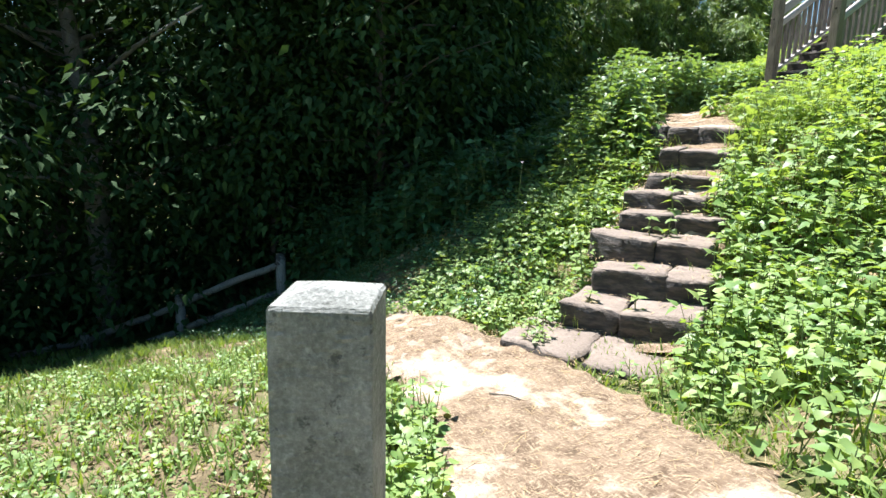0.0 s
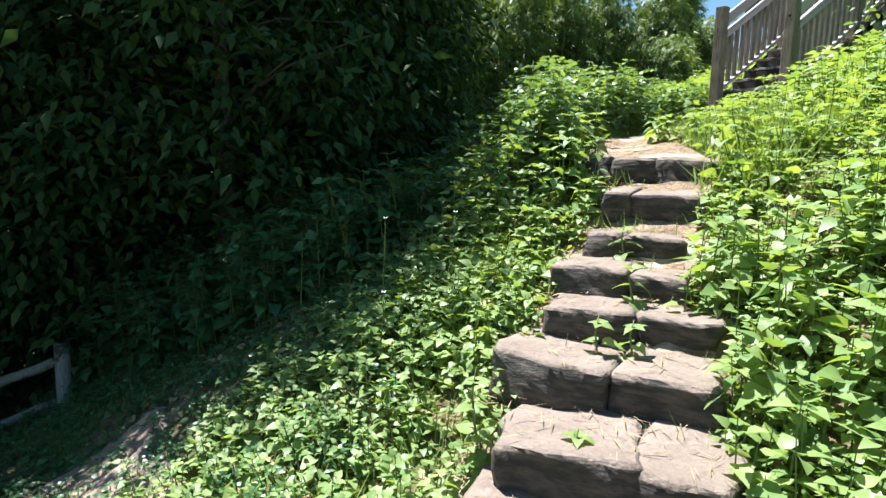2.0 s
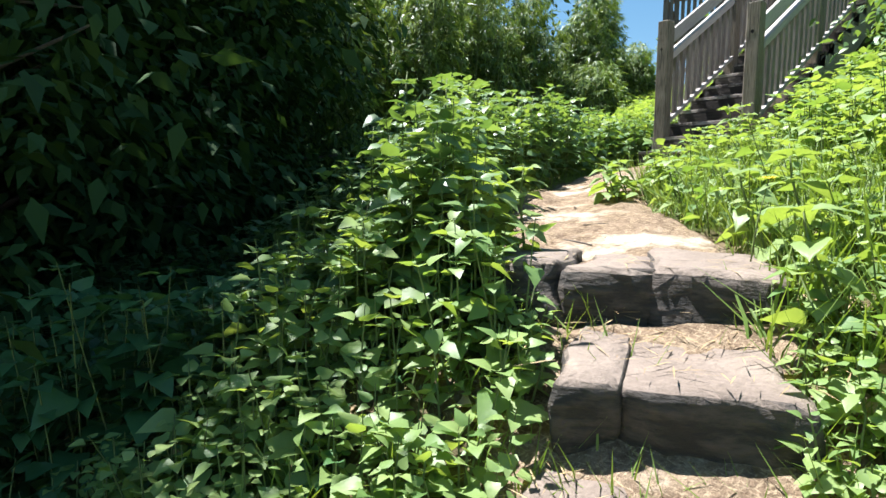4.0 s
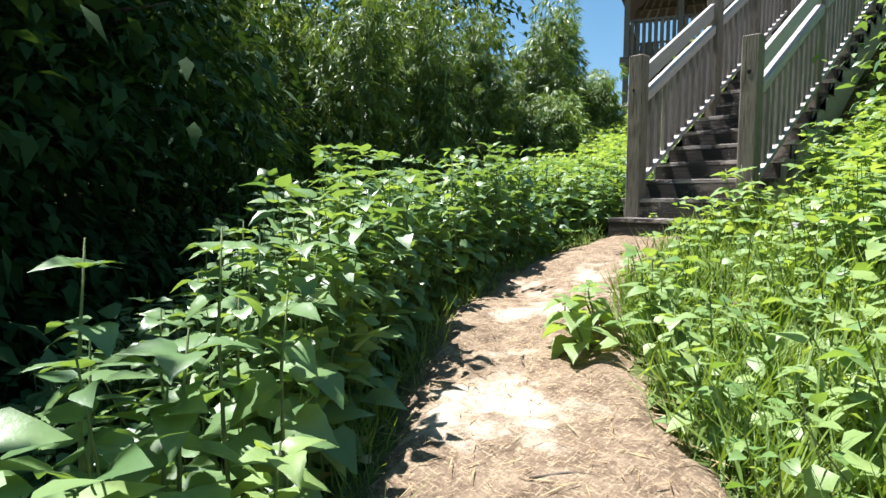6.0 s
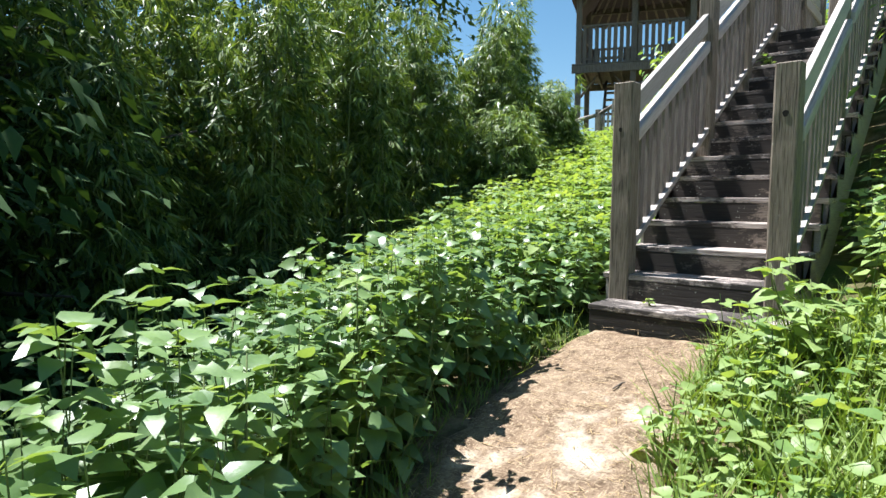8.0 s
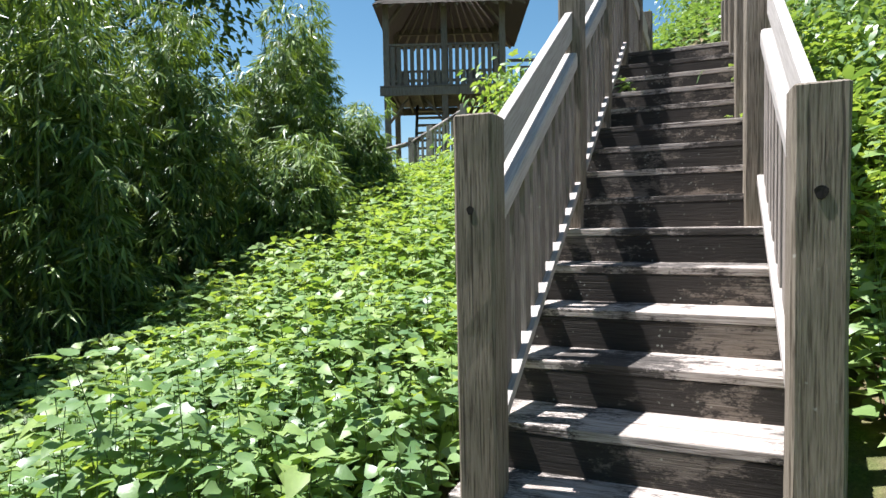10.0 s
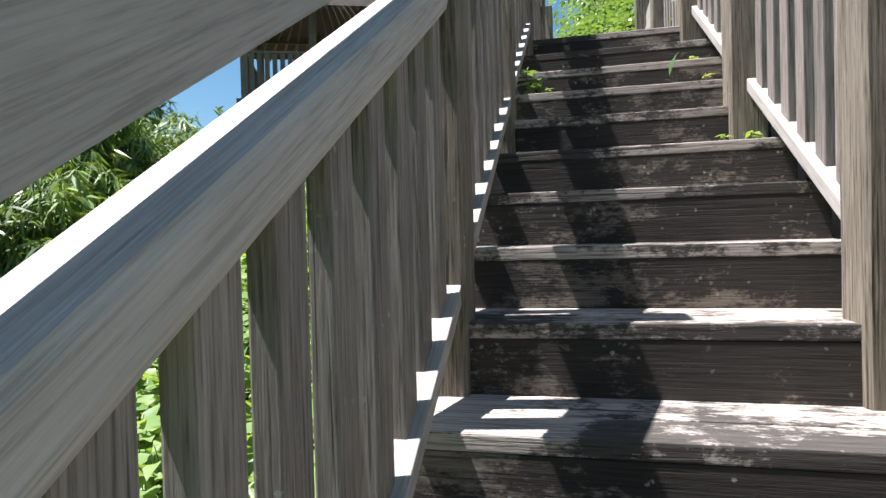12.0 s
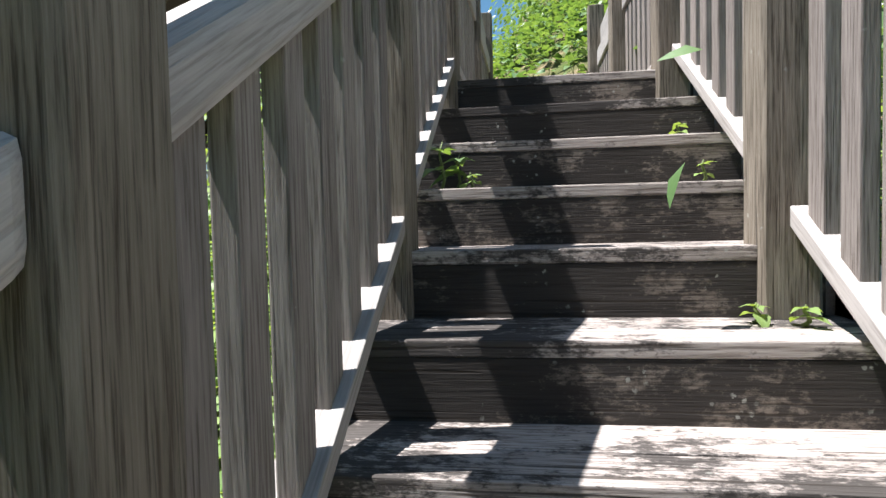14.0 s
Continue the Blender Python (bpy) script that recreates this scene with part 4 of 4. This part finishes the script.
tagged(leaves("step_straw", np.column_stack([ss, top + 0.012]), rng.uniform(0, 6.28, len(ss)), rng.normal(0.02, 0.06, len(ss)), np.zeros(len(ss)), rng.uniform(0.04, 0.13, len(ss)), STRAW, blade_shape(0.05, 0.03)),
       "dry straw and stalks lying on the stone steps", "straw", kind="stuff")
dry = scatter(5000, -3.0, 5.5, -9.0, -4.0, lambda x, y: clear(x, y) & (np.abs(across(x, y)) < 3) & (along(x, y) > -0.2))[:1600]
base = np.column_stack([dry, height(dry[:, 0], dry[:, 1]) + 0.012])
tagged(leaves("leaf_litter", base, rng.uniform(0, 6.28, len(dry)), rng.normal(0, 0.2, len(dry)), rng.normal(0, 0.4, len(dry)), rng.uniform(0.03, 0.08, len(dry)), STRAW, SHAPE),
       "dry brown fallen leaves on the bank", "leaf litter", kind="stuff")


# ---- wood: trunks, limbs and sprays of leaves ----
def sprays(centres, radius, count, size, flat=0.45):
    """Leaves in loose drooping sprays round the centres."""
    n = len(centres) * count
    c = np.repeat(centres, count, 0)
    r = np.repeat(np.broadcast_to(radius, (len(centres),)), count)
    d = rng.normal(0, 0.5, (n, 3)) * r[:, None]
    d[:, 2] *= flat
    d[:, 2] -= 0.25 * np.hypot(d[:, 0], d[:, 1])
    yaw = np.arctan2(-d[:, 0], d[:, 1]) + rng.normal(0, 0.6, n)
    return c + d, yaw, rng.normal(-0.45, 0.35, n), rng.normal(0, 0.4, n), rng.uniform(0.7, 1.25, n) * size


OVAL = (np.array([(0, 0, 0), (-0.22, 0.35, 0.05), (0.22, 0.35, 0.05), (-0.15, 0.7, -0.04), (0.15, 0.7, -0.04), (0, 1, -0.15)]), np.array([(0, 2, 1), (1, 2, 4), (1, 4, 3), (3, 4, 5)]))


DIAMOND = blade_shape(0.46, 0.2)


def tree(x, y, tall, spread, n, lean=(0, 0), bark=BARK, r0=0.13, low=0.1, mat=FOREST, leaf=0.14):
    z = float(height(x, y))
    t = thing("tree", "dark leafy woodland tree with low branches", "tree", "woodland trees", (x, y, z))
    k = np.linspace(0, 1, 7)
    trunk = [(lean[0] * a * a + 0.06 * math.sin(5 * a + x), lean[1] * a * a + 0.05 * math.cos(4 * a + y), -0.2 + tall * 0.9 * a) for a in k]
    bm = tube(bmesh.new(), trunk, [r0 * (1.15 - 0.95 * a) for a in k], 9)
    cs = []
    for i in range(n):
        a = rng.uniform(low, 1.0)
        th = rng.uniform(0, 6.28)
        reach = spread * math.sin(math.pi * min(1, 0.25 + 0.7 * a)) * rng.uniform(0.45, 1.0)
        s = np.array([np.interp(a, k, [q[j] for q in trunk]) for j in range(3)])
        e = s + np.array([math.cos(th) * reach, math.sin(th) * reach, 0.25 * reach + rng.uniform(-0.3, 0.3)])
        cs += [e, s + (e - s) * 0.65 + rng.normal(0, 0.15, 3)]
        if i % 2 == 0:
            tube(bm, [tuple(s), tuple((s + e) / 2 + np.array([0, 0, 0.1])), tuple(e)], [r0 * 0.28, r0 * 0.18, r0 * 0.06], 5)
    part("trunk", bm, bark, t)
    P, YW, PT, RL, SZ = sprays(np.array(cs), 0.78, 80, leaf)
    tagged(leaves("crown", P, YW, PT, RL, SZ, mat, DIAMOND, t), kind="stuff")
    return t


tree(-2.4, -10.0, 8.5, 3.0, 90, (-0.9, -0.7), BIRCH, 0.16, 0.22)
# trees added so that their crowns shade the bank left of the steps
for x, y, h, sp in [(-2.4, -5.4, 7.6, 1.9), (-0.85, -6.7, 7.8, 2.2), (-2.8, -4.7, 7.8, 1.8), (-1.7, -7.9, 7.6, 1.5)]:
    tree(x, y, h, sp, 110, (0.2, 0.0), r0=0.08, low=0.10)
for x, y, h, sp, n in [(-2.0, -6.3, 6.5, 2.0, 60), (-3.2, -8.0, 8.5, 3.0, 75), (-2.9, -4.5, 7.5, 2.2, 75), (-4.4, -5.8, 9.0, 3.2, 80), (-4.6, -10.6, 9.0, 3.2, 70), (-3.4, -12.6, 8.0, 3.0, 60),
                       (-5.2, -2.9, 8.0, 2.4, 70), (-6.6, -4.0, 10.0, 3.4, 70), (-6.8, -8.2, 10.0, 3.4, 70), (-6.5, -12.0, 9.5, 3.4, 60), (-1.0, -12.8, 7.0, 2.4, 40), (-9.0, -6.0, 11, 3.6, 60), (-9.0, -10.5, 11, 3.6, 60), (-8.5, -1.5, 9.5, 3.2, 60)]:
    tree(x, y, h, sp, int(n * 1.5), low=0.04)

# dark shrubs at the wood's foot
sp_c = scatter(1500, -8.0, 0.4, -13.5, 1.0, lambda x, y: (across(x, y) < -3.9) & (x < -0.9 - 0.0 * y))[:420]
c3 = np.column_stack([sp_c, height(sp_c[:, 0], sp_c[:, 1]) + rng.uniform(0.2, 1.5, len(sp_c))])
P, YW, PT, RL, SZ = sprays(c3, 0.75, 80, 0.15, 0.8)
far = scatter(3000, -24.0, -10.0, -34.0, 14.0, lambda x, y: x < -10.5)[:800]
P2, Y2, T2, R2, S2 = sprays(np.column_stack([far, height(far[:, 0], far[:, 1]) + rng.uniform(0.0, 13.0, len(far))]), 1.6, 110, 0.32, 0.8)
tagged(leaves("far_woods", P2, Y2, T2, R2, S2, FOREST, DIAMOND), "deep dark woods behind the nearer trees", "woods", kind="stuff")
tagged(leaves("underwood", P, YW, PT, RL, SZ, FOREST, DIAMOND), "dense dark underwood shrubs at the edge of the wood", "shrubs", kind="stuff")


# ---- bamboo ----
def bamboo(x, y, tall, reach, count, turn):
    z = float(height(x, y))
    t = thing("bamboo", "tall arching bamboo clump with drooping feathery leaves", "bamboo", "bamboo grove", (x, y, z))
    P, YW, PT, RL, SZ = [], [], [], [], []
    for i in range(count):
        a = turn + rng.normal(0, 1.0)
        h = tall * rng.uniform(0.6, 1.0)
        out = reach * rng.uniform(0.3, 1.0)
        bx, by = rng.normal(0, 0.22, 2)
        pts = [(bx + math.cos(a) * out * u ** 2.2, by + math.sin(a) * out * u ** 2.2, -0.1 + h * (u - 0.12 * u ** 3)) for u in np.linspace(0, 1, 6)]
        part("culm", tube(bmesh.new(), pts, [0.016, 0.015, 0.013, 0.010, 0.007, 0.003], 5), CULM, t)
        pts = np.array(pts)
        for u in np.arange(0.06, 1.0, 0.045):
            c = np.array([np.interp(u, np.linspace(0, 1, 6), pts[:, j]) for j in range(3)])
            for _ in range(4):
                b = rng.uniform(0, 6.28)
                ln = rng.uniform(0.12, 0.8) * (1.2 - 0.85 * u)
                tip = c + np.array([math.cos(b) * ln, math.sin(b) * ln, rng.uniform(-0.15, 0.15)])
                m = 12
                P.append(tip + rng.normal(0, 0.02, (m, 3)))
                YW.append(b - math.pi / 2 + rng.normal(0, 0.85, m))
                PT.append(rng.normal(-0.5, 0.4, m))
                RL.append(rng.normal(0, 0.5, m))
                SZ.append(rng.uniform(0.13, 0.26, m))
    o = leaves("foliage", np.concatenate(P), np.concatenate(YW), np.concatenate(PT), np.concatenate(RL), np.concatenate(SZ), BAMBOO, blade_shape(0.115, 0.25), t)
    tagged(o, kind="stuff")
    return t


for x, y, h, r in [(-4.9, 0.4, 5.8, 0.8), (-5.1, 2.0, 5.9, 0.8), (-5.3, 3.6, 4.8, 0.45), (-5.6, 5.9, 4.6, 0.6), (-6.4, 7.9, 5.1, 0.45), (-6.3, 1.2, 6.2, 1.0), (-6.7, 3.2, 6.0, 0.9), (-7.1, 4.8, 5.3, 0.6), (-7.6, 7.4, 4.0, 0.6),
                   (-7.7, 9.4, 5.0, 0.5), (-5.2, -1.0, 5.6, 0.9), (-4.5, -1.7, 5.4, 0.9), (-5.9, -0.2, 6.4, 1.0), (-6.6, -1.6, 6.6, 1.0), (-8.2, 3.4, 6.2, 1.0), (-8.0, 1.5, 6.6, 1.0), (-4.3, 4.6, 2.2, 0.5), (-4.7, 7.0, 2.4, 0.5)]:
    bamboo(x, y, h, r, 15, rng.uniform(-0.8, 0.8))

# hilltop and stair-side bushes
def bush_mass(name, label, centres, r, count, leaf, mat, shape=OVAL):
    P, YW, PT, RL, SZ = sprays(centres, r, count, leaf, 0.8)
    return tagged(leaves(name, P, YW, PT, RL, SZ, mat, shape), label, "shrubs", kind="stuff")


c2 = scatter(800, -2.5, 9.0, 9.5, 22.0, lambda x, y: (x > 0.2) & ((y > 11) | (x > 2.2)))[:330]
bush_mass("hilltop_bushes", "sunlit rounded bushes on the grassy hilltop behind the stair", np.column_stack([c2, height(c2[:, 0], c2[:, 1]) + rng.uniform(0.2, 1.2, len(c2))]), 0.8, 60, 0.14, NETTLE)
p = scatter(3000, -3.0, 5.0, 7.3, 14.0, lambda x, y: (x > -3) & ((y > 7.25) | (x < -0.3) | (x > 1.4)))[:900]
herb_bed("hilltop_weeds", "sunny light green weeds and grass on the hilltop", p, rng.uniform(0.25, 0.5, len(p)), rng.uniform(0.1, 0.16, len(p)), NETTLE, 0.2)
c2 = scatter(900, 1.6, 4.8, 0.2, 8.5, lambda x, y: x > 1.68 + 0.3 * (y < 1.2))[:340]
bush_mass("stairside_bushes", "leafy green bushes growing beside the staircase", np.column_stack([c2, height(c2[:, 0], c2[:, 1]) + rng.uniform(0.1, 1.7, len(c2))]), 0.5, 60, 0.11, NETTLE)
c2 = scatter(400, -3.2, -1.8, 7.2, 9.4, lambda x, y: x < 5)[:16]
bush_mass("fence_creeper", "bright creeper growing over the hillside fence", np.column_stack([c2, height(c2[:, 0], c2[:, 1]) + rng.uniform(0.4, 1.1, len(c2))]), 0.45, 50, 0.14, NETTLE_LIGHT)


c2 = np.column_stack([rng.normal(-1.6, 0.22, 14), rng.normal(6.0, 0.25, 14), rng.uniform(2.1, 3.15, 14)])
bush_mass("hillside_bush", "bright yellow-green bush standing beside the upper railing", c2, 0.38, 45, 0.13, NETTLE_LIGHT)
foot = np.column_stack([rng.normal(-1.6, 0.1, 14), rng.normal(6.0, 0.1, 14), np.full(14, 1.35)])
tagged(stems("bush_stems", foot, c2, 0.014, BARK), "thin brown stems of the hillside bush", "stems", kind="stuff")


# ---- single plants that stand out ----
def toothed_leaf(fold, droop):
    """A broad heart-based leaf with a toothed edge, length 1 along +y, ribs slightly sunk."""
    ts = (0.02, 0.10, 0.22, 0.34, 0.46, 0.58, 0.70, 0.82, 0.92)
    ws = (0.20, 0.34, 0.41, 0.42, 0.38, 0.31, 0.23, 0.14, 0.06)
    v, f = [(0, 0, 0)], []
    for k, (t, w) in enumerate(zip(ts, ws)):
        z = -droop * t * t
        w = w * (1.0 if k % 2 else 0.9)
        rib = 0.018 if k % 2 else -0.006
        v += [(-w, t - 0.05, z + fold * w), (-w * 0.5, t - 0.01, z + fold * w * 0.62 + rib), (0, t, z), (w * 0.5, t - 0.01, z + fold * w * 0.62 + rib), (w, t - 0.05, z + fold * w)]
    v.append((0, 1, -droop))
    f += [(0, 2, 1), (0, 3, 2), (0, 4, 3), (0, 5, 4)]
    for k in range(len(ts) - 1):
        a = 1 + 5 * k
        for c in range(4):
            f += [(a + c, a + c + 1, a + c + 6), (a + c, a + c + 6, a + c + 5)]
    a = 1 + 5 * (len(ts) - 1)
    f += [(a + c, a + c + 1, len(v) - 1) for c in range(4)]
    return v, f


def leaf_mesh(name, mat, fold, droop):
    v, f = toothed_leaf(fold, droop)
    me = bpy.data.meshes.new(name)
    me.from_pydata([tuple(q) for q in v], [], [tuple(int(k) for k in t) for t in f])
    for q in me.polygons:
        q.use_smooth = True
    me.materials.append(mat)
    return me


LEAF_MESHES = [leaf_mesh("leaf", m, fo, dr) for m in (NETTLE_LIGHT, NETTLE) for fo, dr in ((0.2, 0.3), (0.32, 0.5))]


def weed(x, y, tall, leaf, label, nodes=5, z=None, lean=(0.0, 0.0), light=True):
    """One upright weed whose leaves are parts of their own."""
    z = float(height(x, y)) if z is None else z
    w = thing("weed", label, "plant", "single weeds", (x, y, z))
    d = Vector((lean[0] + random.uniform(-0.06, 0.06), lean[1] + random.uniform(-0.06, 0.06), 1.0))
    pts = [d * (tall * t) + Vector((0.01 * math.sin(6 * t), 0.01 * math.cos(5 * t), 0)) for t in np.linspace(0, 1, 5)]
    part("stem", tube(bmesh.new(), pts, [0.006, 0.0055, 0.005, 0.004, 0.002], 6), STEM, w)
    turn = random.uniform(0, 6.28)
    for j in range(nodes):
        t = 0.2 + 0.8 * (j + 0.5) / nodes
        last = j == nodes - 1
        for k in range(4 if last else 2):
            a = turn + k * math.pi * (0.5 if last else 1.0) + random.uniform(-0.3, 0.3)
            size = leaf * (0.6 if last else 1.2 - 0.55 * t) * random.uniform(0.8, 1.15)
            ob = new("leaf", LEAF_MESHES[(0 if light else 2) + random.randrange(2)])
            ob.parent = w
            out = Vector((-math.sin(a), math.cos(a), 0.2)) * (0.18 * size)
            ob.location = d * (tall * t) + out
            ob.rotation_euler = Euler((random.uniform(-0.35, 0.3) + (0.3 if last else 0), random.uniform(-0.3, 0.3), a))
            ob.scale = (size, size, size)
        turn += 1.57
    return w


TALL = "tall light green broad-leaved weed at the edge of the path"
for x, y, h, l in [(2.08, -5.08, 0.62, 0.14), (2.18, -4.96, 0.45, 0.14), (1.98, -4.88, 0.5, 0.15), (2.16, -4.72, 0.46, 0.12), (2.22, -5.26, 0.36, 0.14), (2.01, -5.41, 0.4, 0.15), (2.11, -5.24, 0.48, 0.15), (1.98, -5.18, 0.52, 0.16), (2.04, -4.96, 0.52, 0.15), (2.14, -4.86, 0.4, 0.14), (2.18, -5.12, 0.42, 0.14), (1.94, -4.72, 0.5, 0.14), (2.06, -4.80, 0.44, 0.13),
                   (1.2, -4.15, 0.85, 0.13), (0.72, -3.75, 0.9, 0.13), (0.15, -2.4, 0.92, 0.13), (0.5, -3.2, 0.85, 0.12), (1.0, -3.85, 0.8, 0.13)]:
    weed(x, y, h, l, TALL, 8)
for x, y in scatter(3000, -0.6, 2.0, -5.0, -1.4, lambda x, y: (off_track(x, y) > 0.1) & (off_track(x, y) < 0.75) & west_of_track(x, y) & clear(x, y))[:70]:
    weed(x, y, random.uniform(0.5, 0.92), random.uniform(0.11, 0.15), "upright green broad-leaved weed beside the path", 7, light=False)
for x, y in scatter(3000, 0.8, 3.6, -4.8, -0.8, lambda x, y: (off_track(x, y) > 0.25) & (off_track(x, y) < 1.2) & (across(x, y) > 0.1) & clear(x, y) & ((y < -2.4) | (x > 1.9)))[:40]:
    weed(x, y, random.uniform(0.12, 0.26), random.uniform(0.09, 0.13), "bright green broad-leaved weed in the verge grass", 3)
for x, y, h, l in [(1.42, -2.98, 0.26, 0.15), (1.36, -2.72, 0.22, 0.14), (1.52, -3.05, 0.3, 0.15), (1.46, -2.85, 0.3, 0.15), (1.62, -2.65, 0.34, 0.14), (1.74, -2.78, 0.3, 0.14), (1.55, -2.45, 0.25, 0.12), (2.02, -3.2, 0.34, 0.13), (2.85, -4.1, 0.4, 0.14), (3.1, -4.35, 0.45, 0.15), (3.3, -4.75, 0.4, 0.14), (1.42, -0.62, 0.4, 0.13), (1.45, -0.85, 0.4, 0.13), (1.26, -0.58, 0.5, 0.16), (1.32, -0.7, 0.52, 0.16), (1.34, -0.5, 0.5, 0.16), (1.2, -0.74, 0.36, 0.15)]:
    weed(x, y, h, l, "bright green broad-leaved weed overhanging the path", 4, None, (-0.25, -0.05))
for s_, q_, h in [(0.45, 0.1, 0.16), (0.95, 0.05, 0.2), (1.35, 0.12, 0.18), (0.5, -0.3, 0.3), (1.0, 0.18, 0.15), (1.75, 0.0, 0.14), (0.1, -0.1, 0.16), (0.08, 0.2, 0.18), (2.35, -0.3, 0.05), (2.5, -0.36, 0.07)]:
    ahead = s_ - along(3.45, -6.0)
    bx, by = 3.45 + q_ * EY + ahead * EX, -6.0 - q_ * EX + ahead * EY
    weed(bx, by, h + 0.1, 0.1, "small green weed growing between the stone steps", 3)

p = scatter(2500, 1.3, 2.5, -0.4, 6.0, lambda x, y: x > 1.5)[:400]
herb_bed("stair_foot_weeds", "lush broad-leaved weeds crowding the foot and side of the staircase", p, rng.uniform(0.4, 0.75, len(p)), rng.uniform(0.10, 0.15, len(p)), NETTLE_LIGHT)
p = scatter(900, 4.6, 5.7, -9.3, -8.5, lambda x, y: (off_track(x, y, YARD) > -0.06) & (np.hypot(x - 5.745, y + 9.435) > 0.2))[:150]
herb_bed("post_weeds", "fresh green weeds between the granite post and the path", p, rng.uniform(0.1, 0.28, len(p)), rng.uniform(0.05, 0.085, len(p)), NETTLE_LIGHT, 0.2)

# creepers that have found the wooden steps
for x, k, dy, h, l in [(0.17, 12, 0.2, 0.13, 0.09), (0.22, 12, 0.16, 0.06, 0.06), (0.13, 12, 0.12, 0.16, 0.08), (0.93, 10, 0.2, 0.05, 0.05), (1.02, 10, 0.16, 0.05, 0.06), (0.98, 12, 0.22, 0.08, 0.05), (0.97, 13, 0.22, 0.07, 0.05), (0.33, 0, -0.1, 0.05, 0.05)]:
    weed(x, nose_y(k) + dy if k else -0.1, h, l, "small green creeper growing out of a wooden step", 2, k * RISE, (0.1, -0.1), light=x > 0.2)


def flower(x, y, h, mat, label, r=0.016):
    f = thing("flower", label, "flower", "", (x, y, float(height(x, y))))
    part("stem", tube(bmesh.new(), [(0, 0, 0), (0.02, 0.01, h * 0.6), (0.05, 0.0, h)], [0.003, 0.0025, 0.002], 5), STEM, f)
    bm = bmesh.new()
    c = bm.verts.new((0.05, 0, h + 0.004))
    ring = [bm.verts.new((0.05 + r * (1 if k % 2 else 0.6) * math.cos(k * math.pi / 5), r * (1 if k % 2 else 0.6) * math.sin(k * math.pi / 5), h + 0.008 * (k % 2))) for k in range(10)]
    for k in range(10):
        bm.faces.new((c, ring[k], ring[(k + 1) % 10]))
    part("petals", bm, mat, f)
    return f


flower(2.93, -4.45, 0.36, PETAL, "small yellow flower on a thin stalk", 0.024)
flower(6.1, -10.9, 0.1, PETAL, "small yellow flower in the lawn")
for x, y, h in [(2.55, -6.75, 0.55), (2.75, -6.45, 0.5), (2.9, -6.95, 0.4)]:
    flower(x, y, h, WHITE_PETAL, "tiny white flower head on a long stalk", 0.014)

stick = part("stick", tube(bmesh.new(), [(2.69, -4.93, -0.83), (2.73, -4.89, -0.77), (2.78, -4.84, -0.72), (2.95, -4.72, -0.69)], [0.006, 0.007, 0.006, 0.003], 6), BARK)
tagged(stick, "thin dry stick leaning on the top stone step", "stick")
for i, (x, y, a, l) in enumerate([(1.9, -3.95, 0.8, 0.22), (1.3, -3.2, 2.2, 0.18), (0.95, -2.2, 0.3, 0.2), (2.2, -4.3, 2.8, 0.25), (0.6, -1.2, 1.4, 0.2), (4.6, -8.3, 0.6, 0.2)]):
    z = float(height(x, y)) + 0.055
    tw = part("twig", tube(bmesh.new(), [(0, 0, 0), (l * 0.5, 0.015, 0.008), (l, -0.01, 0.004)], [0.004, 0.0045, 0.002], 5), BARK)
    tw.location, tw.rotation_euler = (x, y, z), (0, 0, a)
    tagged(tw, "thin dry brown twig lying on the path", "twig", "twigs")
